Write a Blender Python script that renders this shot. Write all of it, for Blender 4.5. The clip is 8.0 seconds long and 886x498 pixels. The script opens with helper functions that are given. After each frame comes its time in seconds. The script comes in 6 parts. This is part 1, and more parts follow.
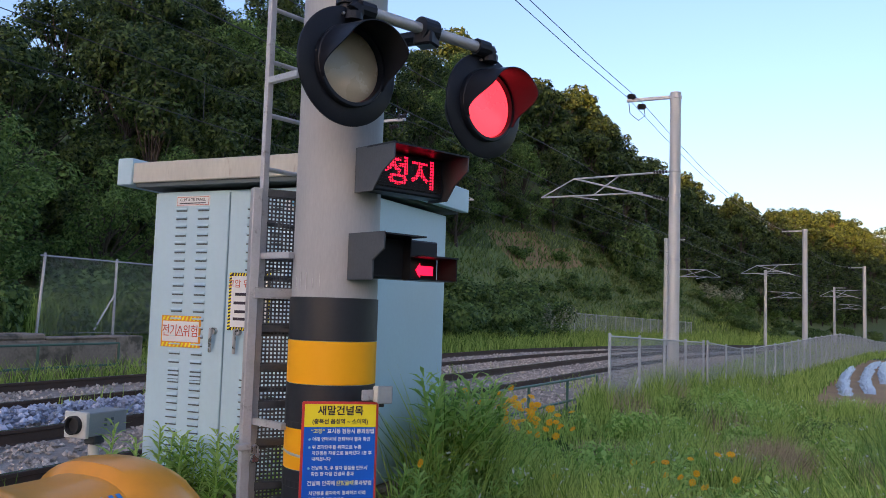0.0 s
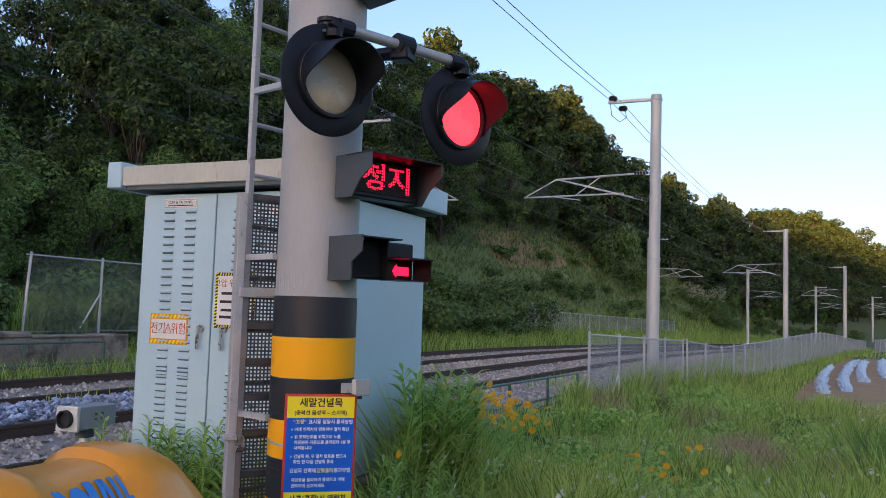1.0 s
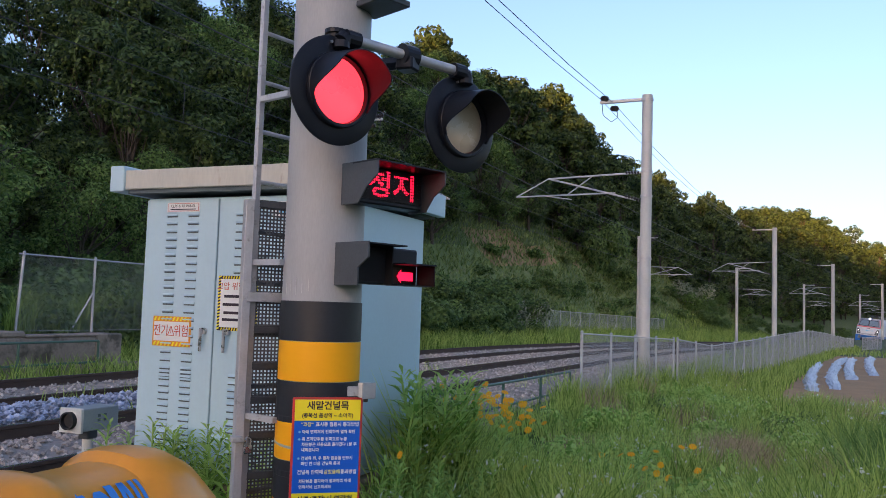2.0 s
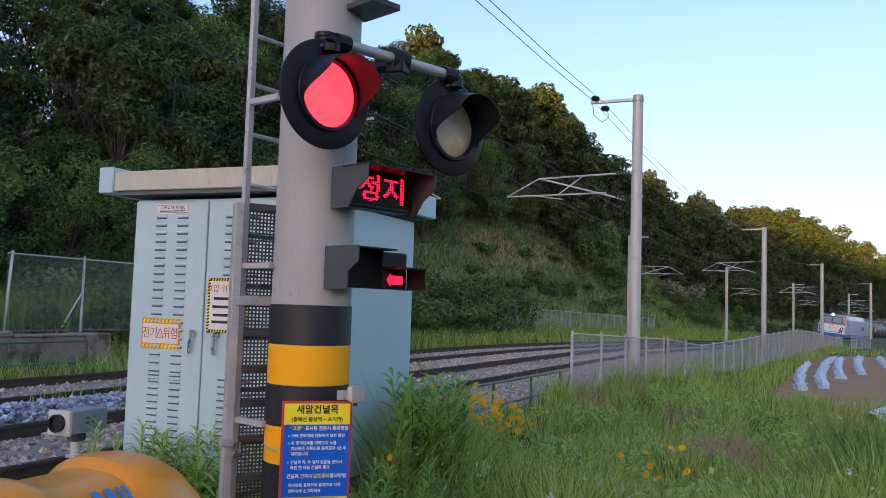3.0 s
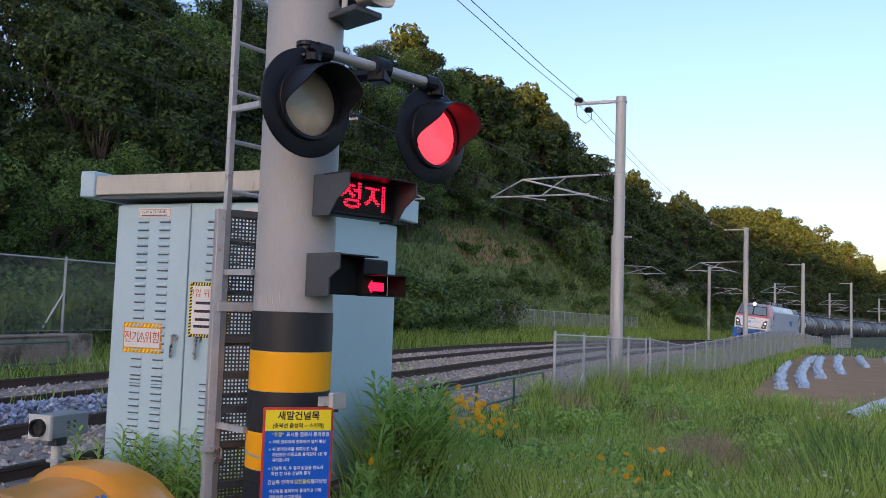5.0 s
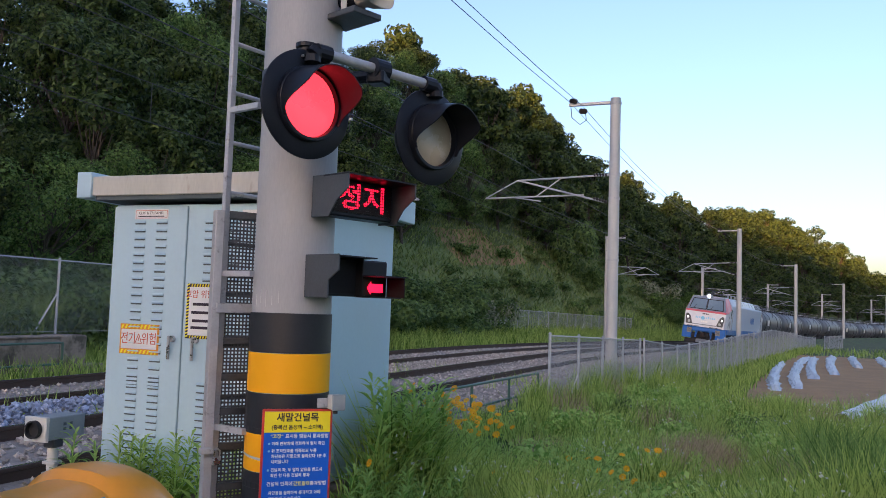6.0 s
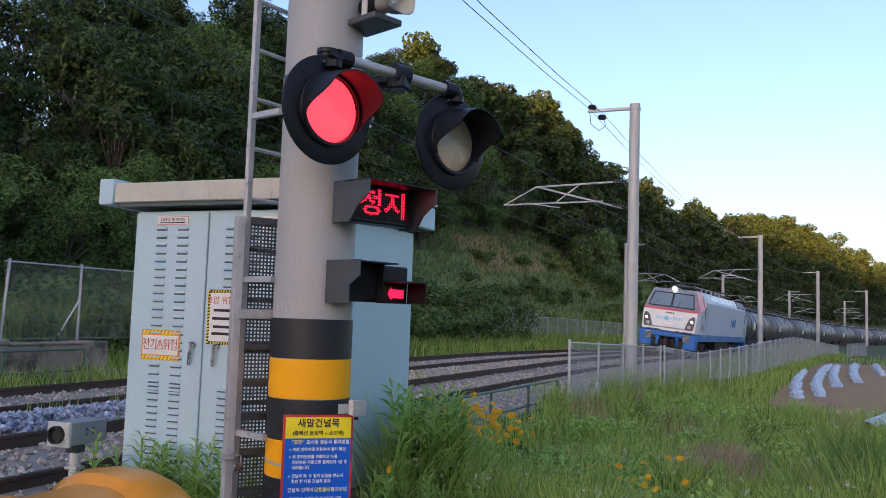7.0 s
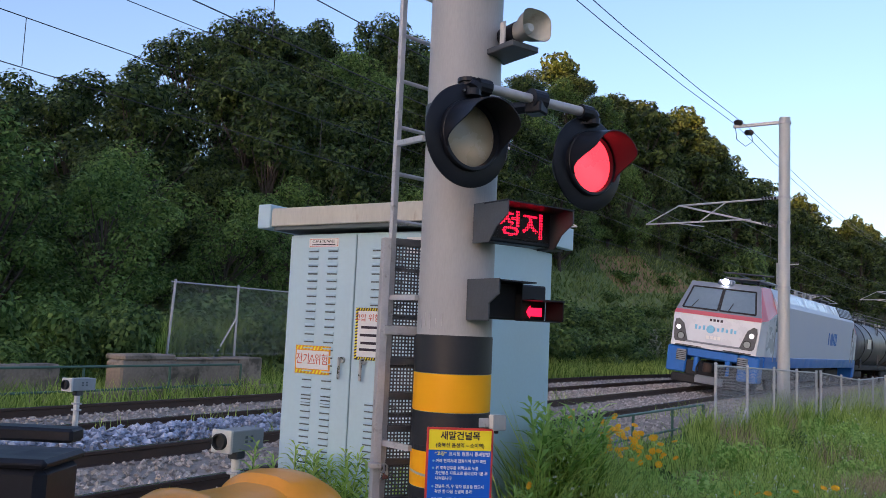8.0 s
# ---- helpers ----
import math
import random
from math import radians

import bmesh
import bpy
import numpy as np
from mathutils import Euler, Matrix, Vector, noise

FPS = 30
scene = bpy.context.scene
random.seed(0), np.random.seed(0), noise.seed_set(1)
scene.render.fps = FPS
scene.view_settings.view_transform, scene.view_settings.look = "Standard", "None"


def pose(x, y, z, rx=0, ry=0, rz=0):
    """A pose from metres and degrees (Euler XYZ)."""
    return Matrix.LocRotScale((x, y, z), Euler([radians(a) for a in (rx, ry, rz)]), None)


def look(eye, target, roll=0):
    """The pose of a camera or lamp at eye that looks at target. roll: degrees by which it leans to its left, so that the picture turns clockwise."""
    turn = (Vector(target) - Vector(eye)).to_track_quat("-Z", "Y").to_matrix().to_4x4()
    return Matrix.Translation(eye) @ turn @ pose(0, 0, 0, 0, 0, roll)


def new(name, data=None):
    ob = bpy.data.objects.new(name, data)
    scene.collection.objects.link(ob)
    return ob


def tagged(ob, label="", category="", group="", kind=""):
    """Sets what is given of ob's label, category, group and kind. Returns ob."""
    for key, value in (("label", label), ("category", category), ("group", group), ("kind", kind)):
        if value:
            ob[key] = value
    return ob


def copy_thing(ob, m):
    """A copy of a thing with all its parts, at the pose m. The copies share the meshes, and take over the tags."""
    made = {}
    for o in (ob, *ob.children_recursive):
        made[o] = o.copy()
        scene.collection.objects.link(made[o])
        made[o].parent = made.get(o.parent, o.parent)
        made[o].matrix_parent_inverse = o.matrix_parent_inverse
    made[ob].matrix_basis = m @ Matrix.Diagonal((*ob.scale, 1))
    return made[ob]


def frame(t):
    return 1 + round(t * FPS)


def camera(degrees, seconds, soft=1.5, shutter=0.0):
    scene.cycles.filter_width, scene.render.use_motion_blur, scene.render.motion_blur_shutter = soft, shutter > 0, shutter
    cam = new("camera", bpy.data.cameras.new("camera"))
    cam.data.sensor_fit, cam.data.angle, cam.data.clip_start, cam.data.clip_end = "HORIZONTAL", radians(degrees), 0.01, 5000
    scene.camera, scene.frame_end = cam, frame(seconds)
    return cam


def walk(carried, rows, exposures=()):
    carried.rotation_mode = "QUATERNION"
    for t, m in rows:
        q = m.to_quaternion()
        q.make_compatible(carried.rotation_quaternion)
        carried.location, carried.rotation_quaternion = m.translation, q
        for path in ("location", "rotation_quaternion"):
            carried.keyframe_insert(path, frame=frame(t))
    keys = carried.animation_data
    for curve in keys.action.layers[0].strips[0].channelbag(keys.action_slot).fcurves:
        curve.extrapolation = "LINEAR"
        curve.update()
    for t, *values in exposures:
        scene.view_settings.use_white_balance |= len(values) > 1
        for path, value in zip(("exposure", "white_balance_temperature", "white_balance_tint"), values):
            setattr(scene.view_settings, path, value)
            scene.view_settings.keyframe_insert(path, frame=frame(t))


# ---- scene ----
cam = camera(55.5, 8.0, soft=0.8)
METRES, EYE, TILT, LEAN, TURN = 0.82, 1.48, 0.0, 0.0, 24.8
ROWS = [
    (0.0, 0.0, 0.0, 0.0, -0.14, 4.31, -1.82),
    (0.5, 0.1131, -0.1284, -0.0278, -0.77, 4.32, -1.79),
    (1.0, 0.0695, -0.3316, -0.0031, -1.1, 4.27, -1.84),
    (1.5, -0.0248, -0.4489, 0.0241, -1.43, 4.19, -1.83),
    (3.0, -0.0183, -0.4516, 0.0713, -2.4, 4.06, -1.85),
    (3.5, -0.0071, -0.4863, 0.1073, -2.62, 4.05, -1.85),
    (4.0, 0.006, -0.5097, 0.1358, -2.88, 4.05, -1.85),
    (4.5, 0.012, -0.5057, 0.123, -3.14, 4.02, -1.88),
    (6.0, -0.0336, -0.5039, 0.126, -3.89, 4.09, -1.89),
    (6.5, -0.039, -0.5066, 0.1267, -3.8, 4.21, -1.87),
    (7.0, -0.0498, -0.4816, 0.1171, -2.65, 4.52, -1.91),
    (7.5, -0.0388, -0.5245, 0.1053, 1.93, 5.66, -2.17),
    (8.0, -0.0381, -0.6685, 0.0928, 6.8, 5.58, -2.48),
]
walk(cam, [(t, pose(0, 0, EYE, TILT, LEAN, TURN) @ pose(METRES * x, METRES * y, METRES * z, 90 + pitch, roll, yaw)) for t, x, y, z, yaw, pitch, roll in ROWS])

# ---- world, sun and exposure ----
SUN_UP = 6.0
world = bpy.data.worlds.new("evening_sky")
scene.world = world
world.use_nodes = True
wn = world.node_tree.nodes
sky = wn.new("ShaderNodeTexSky")
sky.sky_type = "NISHITA"
sky.sun_disc = False
sky.sun_elevation = radians(SUN_UP)
sky.sun_rotation = radians(180)
sky.altitude = 100
sky.air_density, sky.dust_density, sky.ozone_density = 1.0, 2.4, 1.8
wn["Background"].inputs["Strength"].default_value = 0.15
world.node_tree.links.new(sky.outputs[0], wn["Background"].inputs[0])

sun = new("sun", bpy.data.lights.new("sun", "SUN"))
sun.data.energy, sun.data.angle, sun.data.color = 5.0, radians(0.5), (1.0, 0.52, 0.14)
sun.matrix_world = look((0, -math.cos(radians(SUN_UP)) * 300, math.sin(radians(SUN_UP)) * 300), (0, 0, 0))
scene.view_settings.exposure = 1.6
scene.view_settings.use_white_balance = True
scene.view_settings.white_balance_temperature, scene.view_settings.white_balance_tint = 5950, 31

# ---- materials ----
def node(nt, kind, **sets):
    n = nt.nodes.new(kind)
    for key, value in sets.items():
        n.inputs[key.replace("_", " ")].default_value = value
    return n


def material(name, colour, rough=0.6, metal=0.0, vary=0.25, scale=6.0, fine=60.0, bump=0.2, dist=0.004, stain=None, stain_at=0.62, per="", emit=None, power=0.0, coat=0.0, stretch=(1, 1, 1)):
    """A surface with two sizes of variation, fine relief, and an optional stain colour."""
    m = bpy.data.materials.new(name)
    m.use_nodes = True
    nt = m.node_tree
    b = nt.nodes["Principled BSDF"]
    co = nt.nodes.new("ShaderNodeTexCoord")
    mp = node(nt, "ShaderNodeMapping", Scale=stretch)
    nt.links.new(co.outputs["Object"], mp.inputs[0])
    big = node(nt, "ShaderNodeTexNoise", Scale=scale, Detail=5.0, Roughness=0.6)
    small = node(nt, "ShaderNodeTexNoise", Scale=fine, Detail=3.0)
    for n in (big, small):
        nt.links.new(mp.outputs[0], n.inputs["Vector"])
    both = node(nt, "ShaderNodeMath")
    both.operation = "MULTIPLY_ADD"
    both.inputs[1].default_value = 0.45
    nt.links.new(small.outputs[0], both.inputs[0])
    nt.links.new(big.outputs[0], both.inputs[2])
    span = node(nt, "ShaderNodeMapRange")
    for i, v in enumerate((0.35, 1.1, 1 - vary, 1 + vary)):
        span.inputs[i + 1].default_value = v
    nt.links.new(both.outputs[0], span.inputs[0])
    last = span.outputs[0]
    if per:
        src = nt.nodes.new("ShaderNodeNewGeometry" if per == "island" else "ShaderNodeObjectInfo")
        r = node(nt, "ShaderNodeMapRange")
        r.inputs[3].default_value, r.inputs[4].default_value = (0.55, 1.45) if per == "island" else (0.8, 1.2)
        nt.links.new(src.outputs["Random Per Island" if per == "island" else "Random"], r.inputs[0])
        mul = node(nt, "ShaderNodeMath")
        mul.operation = "MULTIPLY"
        nt.links.new(last, mul.inputs[0])
        nt.links.new(r.outputs[0], mul.inputs[1])
        last = mul.outputs[0]
    tint = node(nt, "ShaderNodeMix")
    tint.data_type, tint.blend_type = "RGBA", "MULTIPLY"
    tint.inputs["Factor"].default_value = 1.0
    tint.inputs["A"].default_value = (*colour, 1)
    nt.links.new(last, tint.inputs["B"])
    col = tint.outputs["Result"]
    if stain:
        cut = node(nt, "ShaderNodeMapRange")
        cut.inputs[1].default_value, cut.inputs[2].default_value = stain_at, stain_at + 0.14
        st = node(nt, "ShaderNodeTexNoise", Scale=scale * 1.7, Detail=6.0, Roughness=0.65)
        nt.links.new(mp.outputs[0], st.inputs["Vector"])
        nt.links.new(st.outputs[0], cut.inputs[0])
        mix = node(nt, "ShaderNodeMix")
        mix.data_type = "RGBA"
        nt.links.new(cut.outputs[0], mix.inputs["Factor"])
        nt.links.new(col, mix.inputs["A"])
        mix.inputs["B"].default_value = (*stain, 1)
        col = mix.outputs["Result"]
    nt.links.new(col, b.inputs["Base Color"])
    rr = node(nt, "ShaderNodeMapRange")
    rr.inputs[1].default_value, rr.inputs[2].default_value = 0.3, 0.7
    rr.inputs[3].default_value, rr.inputs[4].default_value = max(0.02, rough - 0.1), min(1, rough + 0.1)
    nt.links.new(big.outputs[0], rr.inputs[0])
    nt.links.new(rr.outputs[0], b.inputs["Roughness"])
    b.inputs["Metallic"].default_value = metal
    b.inputs["Coat Weight"].default_value = coat
    if bump:
        bp = node(nt, "ShaderNodeBump", Strength=bump, Distance=dist)
        nt.links.new(both.outputs[0], bp.inputs["Height"])
        nt.links.new(bp.outputs[0], b.inputs["Normal"])
    if emit:
        b.inputs["Emission Color"].default_value = (*emit, 1)
        b.inputs["Emission Strength"].default_value = power
    return m


def leaf_material(name, colour, second, rough=0.55, through_light=0.35, spread=False):
    """Leaves: each its own green, some light passing through."""
    m = bpy.data.materials.new(name)
    m.use_nodes = True
    nt = m.node_tree
    b = nt.nodes["Principled BSDF"]
    geo = nt.nodes.new("ShaderNodeNewGeometry")
    info = nt.nodes.new("ShaderNodeObjectInfo")
    co = nt.nodes.new("ShaderNodeTexCoord")
    big = node(nt, "ShaderNodeTexNoise", Scale=0.5, Detail=2.0)
    nt.links.new(co.outputs["Object"], big.inputs["Vector"])
    add = node(nt, "ShaderNodeMath")
    add.operation = "ADD"
    nt.links.new(geo.outputs["Random Per Island"], add.inputs[0])
    nt.links.new(info.outputs["Random"], add.inputs[1])
    add2 = node(nt, "ShaderNodeMath")
    add2.operation = "ADD"
    nt.links.new(add.outputs[0], add2.inputs[0])
    nt.links.new(big.outputs[0], add2.inputs[1])
    half = node(nt, "ShaderNodeMapRange")
    half.inputs[1].default_value, half.inputs[2].default_value = 0.5, 2.3
    nt.links.new(add2.outputs[0], half.inputs[0])
    if spread:
        half.inputs[1].default_value, half.inputs[2].default_value = 0.75, 1.85
        nt.links.new(geo.outputs["Random Per Island"], add.inputs[1])
        big.inputs["Scale"].default_value = 1.1
    mix = node(nt, "ShaderNodeMix")
    mix.data_type = "RGBA"
    nt.links.new(half.outputs[0], mix.inputs["Factor"])
    mix.inputs["A"].default_value, mix.inputs["B"].default_value = (*colour, 1), (*second, 1)
    nt.links.new(mix.outputs["Result"], b.inputs["Base Color"])
    b.inputs["Roughness"].default_value = rough
    b.inputs["Specular IOR Level"].default_value = 0.25
    tr = nt.nodes.new("ShaderNodeBsdfTranslucent")
    nt.links.new(mix.outputs["Result"], tr.inputs[0])
    sh = node(nt, "ShaderNodeMixShader", Fac=through_light)
    nt.links.new(b.outputs[0], sh.inputs[1])
    nt.links.new(tr.outputs[0], sh.inputs[2])
    nt.links.new(sh.outputs[0], nt.nodes["Material Output"].inputs[0])
    return m


M = {}
def mats():
    d = M
    d["pole"] = material("weathered_grey_pole", (0.42, 0.42, 0.41), 0.6, 0.0, 0.18, 2.0, 40, 0.1, stain=(0.2, 0.195, 0.18), stain_at=0.66, stretch=(3, 3, 0.7))
    d["black_band"] = material("black_band_paint", (0.016, 0.018, 0.022), 0.5, vary=0.4, scale=5, bump=0.15)
    d["yellow_band"] = material("amber_reflective_band", (1.0, 0.45, 0.002), 0.4, vary=0.04, scale=4, bump=0.1)
    d["chalk"] = material("chalk_marks", (0.55, 0.55, 0.53), 0.9, vary=0.3)
    d["galv"] = material("galvanised_steel", (0.5, 0.5, 0.5), 0.5, 0.35, 0.2, 9, 90, 0.1, stain=(0.25, 0.24, 0.22), stain_at=0.6)
    d["zinc_dark"] = material("dark_weathered_steel", (0.1, 0.105, 0.11), 0.5, 0.5, 0.3, 9, 90, 0.15)
    d["lamp_black"] = material("matt_black_lamp_metal", (0.014, 0.016, 0.022), 0.38, 0.0, 0.35, 7, 120, 0.08)
    d["lamp_inside"] = material("black_visor_lining", (0.012, 0.012, 0.013), 0.75, vary=0.3)
    d["dull_lens"] = material("unlit_cream_lens", (0.5, 0.4, 0.27), 0.25, vary=0.1, scale=5, fine=170, bump=0.5, dist=0.003, coat=0.4)
    d["red_lens"] = material("lit_red_lens", (0.7, 0.03, 0.04), 0.3, vary=0.1, fine=170, bump=0.3, emit=(1.0, 0.035, 0.038), power=1.0)
    d["red_led"] = material("red_diodes", (0.6, 0.02, 0.03), 0.4, emit=(1.0, 0.008, 0.03), power=1.05, bump=0)
    d["dim_red"] = material("display_glass", (0.016, 0.008, 0.009), 0.3, vary=0.2, bump=0)
    d["cab_blue"] = material("pale_blue_cabinet_paint", (0.47, 0.64, 0.7), 0.42, vary=0.07, scale=1.2, fine=30, bump=0.06, stain=(0.33, 0.42, 0.42), stain_at=0.7)
    d["roof_cream"] = material("stained_cream_roof", (0.55, 0.53, 0.45), 0.6, vary=0.2, scale=3, stain=(0.3, 0.2, 0.11), stain_at=0.6, stretch=(1, 1, 0.25))
    d["slot"] = material("dark_slot", (0.1, 0.125, 0.13), 0.7, vary=0.2, bump=0)
    d["rubber"] = material("black_rubber", (0.02, 0.02, 0.02), 0.7, vary=0.3)
    d["chrome"] = material("brushed_handle_metal", (0.5, 0.5, 0.5), 0.3, 0.9, 0.15, 20)
    d["plate_white"] = material("white_sign_plate", (0.78, 0.77, 0.74), 0.4, vary=0.08, bump=0.03)
    d["sign_orange"] = material("orange_sign_print", (0.85, 0.33, 0.02), 0.4, vary=0.08, bump=0.03)
    d["sign_yellow"] = material("yellow_sign_print", (0.95, 0.8, 0.02), 0.4, vary=0.04, bump=0.03)
    d["sign_red"] = material("red_sign_print", (0.62, 0.05, 0.04), 0.4, vary=0.08, bump=0.03)
    d["sign_blue"] = material("blue_sign_print", (0.012, 0.13, 0.62), 0.4, vary=0.05, bump=0.03)
    d["ink"] = material("dark_ink", (0.03, 0.02, 0.03), 0.6, bump=0)
    d["red_ink"] = material("red_ink", (0.6, 0.1, 0.05), 0.6, bump=0)
    d["white_ink"] = material("white_ink", (0.8, 0.82, 0.85), 0.6, bump=0)
    d["yellow_ink"] = material("yellow_ink", (0.8, 0.75, 0.25), 0.6, bump=0)
    d["barrier"] = material("orange_yellow_fibreglass", (0.82, 0.32, 0.012), 0.4, vary=0.1, scale=3, fine=30, bump=0.06, coat=0.2, stain=(0.5, 0.22, 0.03), stain_at=0.68)
    d["logo_blue"] = material("blue_logo_paint", (0.04, 0.25, 0.65), 0.45, vary=0.1, bump=0.02)
    d["sensor"] = material("pale_grey_housing", (0.3, 0.33, 0.33), 0.5, vary=0.15, scale=10)
    d["sensor_face"] = material("off_white_housing_front", (0.6, 0.6, 0.56), 0.5, vary=0.1)
    d["rail"] = material("rusty_rail", (0.075, 0.045, 0.032), 0.65, 0.3, 0.35, 4, 50, 0.3)
    d["railhead"] = material("polished_rail_head", (0.5, 0.48, 0.46), 0.22, 0.9, 0.15, 6)
    d["sleeper"] = material("concrete_sleeper", (0.27, 0.25, 0.22), 0.85, vary=0.25, scale=6, bump=0.4)
    d["stone"] = material("ballast_stone", (0.4, 0.35, 0.3), 0.85, vary=0.3, scale=3, fine=40, bump=0.3, per="island", stain=(0.2, 0.15, 0.11), stain_at=0.58)
    d["stone_blue"] = material("fresh_blue_ballast", (0.33, 0.37, 0.46), 0.8, vary=0.25, scale=3, fine=40, bump=0.3, per="island")
    d["ballast"] = material("ballast_bed", (0.32, 0.27, 0.225), 0.95, vary=0.5, scale=1.2, fine=22, bump=1.0, dist=0.05, stain=(0.13, 0.1, 0.07), stain_at=0.6)
    d["soil"] = material("grassy_soil", (0.06, 0.075, 0.025), 0.95, vary=0.5, scale=0.5, fine=7, bump=0.8, dist=0.05, stain=(0.08, 0.14, 0.035), stain_at=0.5)
    d["brown_soil"] = material("bare_brown_soil", (0.36, 0.215, 0.095), 0.95, vary=0.3, scale=0.8, fine=9, bump=0.8, dist=0.06)
    d["concrete"] = material("weathered_concrete", (0.27, 0.215, 0.165), 0.9, vary=0.45, scale=1.2, fine=18, bump=0.5, dist=0.02, stain=(0.1, 0.085, 0.06), stain_at=0.5)
    d["asphalt"] = material("worn_asphalt", (0.07, 0.07, 0.068), 0.9, vary=0.3, scale=2, fine=120, bump=0.5)
    d["green_rail"] = material("faded_green_railing_paint", (0.06, 0.13, 0.09), 0.5, vary=0.25, scale=8, stain=(0.11, 0.07, 0.04), stain_at=0.68)
    d["mast"] = material("pale_steel_mast", (0.52, 0.52, 0.5), 0.55, 0.15, 0.15, 3, 30, 0.08, stretch=(2, 2, 0.5), stain=(0.3, 0.27, 0.22), stain_at=0.7)
    d["wire"] = material("dark_cable", (0.05, 0.05, 0.055), 0.5, 0.3, bump=0)
    d["insulator"] = material("brown_insulator", (0.03, 0.022, 0.02), 0.35, bump=0)
    d["plastic"] = material("silvery_plastic_sheet", (0.5, 0.54, 0.58), 0.35, vary=0.35, scale=3, fine=14, bump=0.9, dist=0.05)
    d["hillside"] = material("hill_undergrowth", (0.085, 0.115, 0.035), 0.95, vary=0.5, scale=0.25, fine=3, bump=0.7, dist=0.2)
    d["slope_brown"] = material("eroded_slope", (0.3, 0.19, 0.09), 0.95, vary=0.35, scale=0.4, fine=4, bump=0.7, dist=0.1, stain=(0.2, 0.2, 0.08), stain_at=0.58)
    d["bark"] = material("dark_bark", (0.075, 0.06, 0.045), 0.9, vary=0.35, scale=4, fine=30, bump=0.6, stretch=(1, 1, 0.3))
    d["leaf"] = leaf_material("oak_leaves", (0.014, 0.034, 0.01), (0.098, 0.148, 0.037), through_light=0.32, spread=True)
    d["leaf_b"] = leaf_material("acacia_leaves", (0.045, 0.105, 0.022), (0.19, 0.3, 0.075), through_light=0.4, spread=True)
    d["shrub"] = leaf_material("shrub_leaves", (0.045, 0.095, 0.025), (0.17, 0.26, 0.07), through_light=0.4, spread=True)
    d["blossom"] = leaf_material("pale_blossom", (0.06, 0.11, 0.035), (0.36, 0.38, 0.26), spread=True)
    d["grass"] = leaf_material("long_grass", (0.11, 0.21, 0.025), (0.5, 0.62, 0.15), through_light=0.5, spread=True)
    d["weed"] = leaf_material("weed_leaves", (0.17, 0.33, 0.05), (0.48, 0.66, 0.18), through_light=0.5, spread=True)
    d["reed"] = leaf_material("tall_reed_grass", (0.06, 0.14, 0.025), (0.26, 0.4, 0.1), through_light=0.45, spread=True)
    d["slope_grass"] = leaf_material("hillside_grass", (0.1, 0.16, 0.035), (0.28, 0.34, 0.11), through_light=0.45, spread=True)
    d["slope_green"] = material("grassy_slope", (0.15, 0.2, 0.06), 0.95, vary=0.4, scale=0.35, fine=4, bump=0.7, dist=0.1, stain=(0.2, 0.2, 0.09), stain_at=0.55)
    d["straw"] = leaf_material("dry_grass", (0.2, 0.15, 0.08), (0.55, 0.43, 0.26), spread=True)
    d["petal"] = leaf_material("orange_yellow_petals", (0.95, 0.36, 0.005), (0.95, 0.52, 0.01), through_light=0.3)
    d["white_petal"] = leaf_material("white_petals", (0.6, 0.6, 0.55), (0.8, 0.8, 0.75))
    d["loco_white"] = material("silver_white_coach_paint", (0.64, 0.68, 0.73), 0.3, vary=0.05, scale=1.5, bump=0.03, coat=0.4)
    d["loco_side"] = material("pale_grey_coach_paint", (0.5, 0.56, 0.66), 0.45, vary=0.06, scale=1, bump=0.03)
    d["loco_blue"] = material("blue_coach_paint", (0.02, 0.17, 0.55), 0.35, vary=0.1, scale=2, bump=0.03, coat=0.3)
    d["loco_red"] = material("red_coach_paint", (0.68, 0.13, 0.15), 0.35, vary=0.08, scale=2, bump=0.03, coat=0.3)
    d["loco_grey"] = material("dark_grey_coach_paint", (0.24, 0.27, 0.31), 0.4, vary=0.1, scale=2, bump=0.03)
    d["loco_roof"] = material("roof_grey", (0.3, 0.31, 0.33), 0.5, vary=0.15, scale=2)
    d["screen"] = material("windscreen_glass", (0.19, 0.26, 0.31), 0.06, vary=0.1, bump=0, coat=0.6)
    d["under"] = material("grimy_underframe", (0.025, 0.023, 0.022), 0.75, vary=0.4, scale=4)
    d["tank"] = material("grimy_tank_steel", (0.13, 0.13, 0.135), 0.45, 0.2, 0.35, 1.0, 8, 0.1, stain=(0.06, 0.055, 0.05), stain_at=0.55, stretch=(1, 1, 0.6))
    d["headlight"] = material("lit_headlight", (0.9, 0.9, 0.85), 0.3, emit=(1, 0.98, 0.92), power=14, bump=0)
    d["lamp_dim"] = material("dim_marker_light", (0.7, 0.7, 0.68), 0.3, emit=(1, 0.97, 0.92), power=1.0, bump=0)
    d["light_blue"] = material("light_blue_emblem", (0.2, 0.55, 0.75), 0.4, bump=0)
    d["horn"] = material("beige_horn_plastic", (0.42, 0.39, 0.33), 0.5, vary=0.12)
mats()
for _k in ("lamp_black", "lamp_inside", "dim_red"):
    M[_k].node_tree.nodes["Principled BSDF"].inputs["Specular IOR Level"].default_value = 0.22
for _k in ("yellow_band", "sign_yellow", "sign_blue"):
    M[_k].node_tree.nodes["Principled BSDF"].inputs["Specular IOR Level"].default_value = 0.2

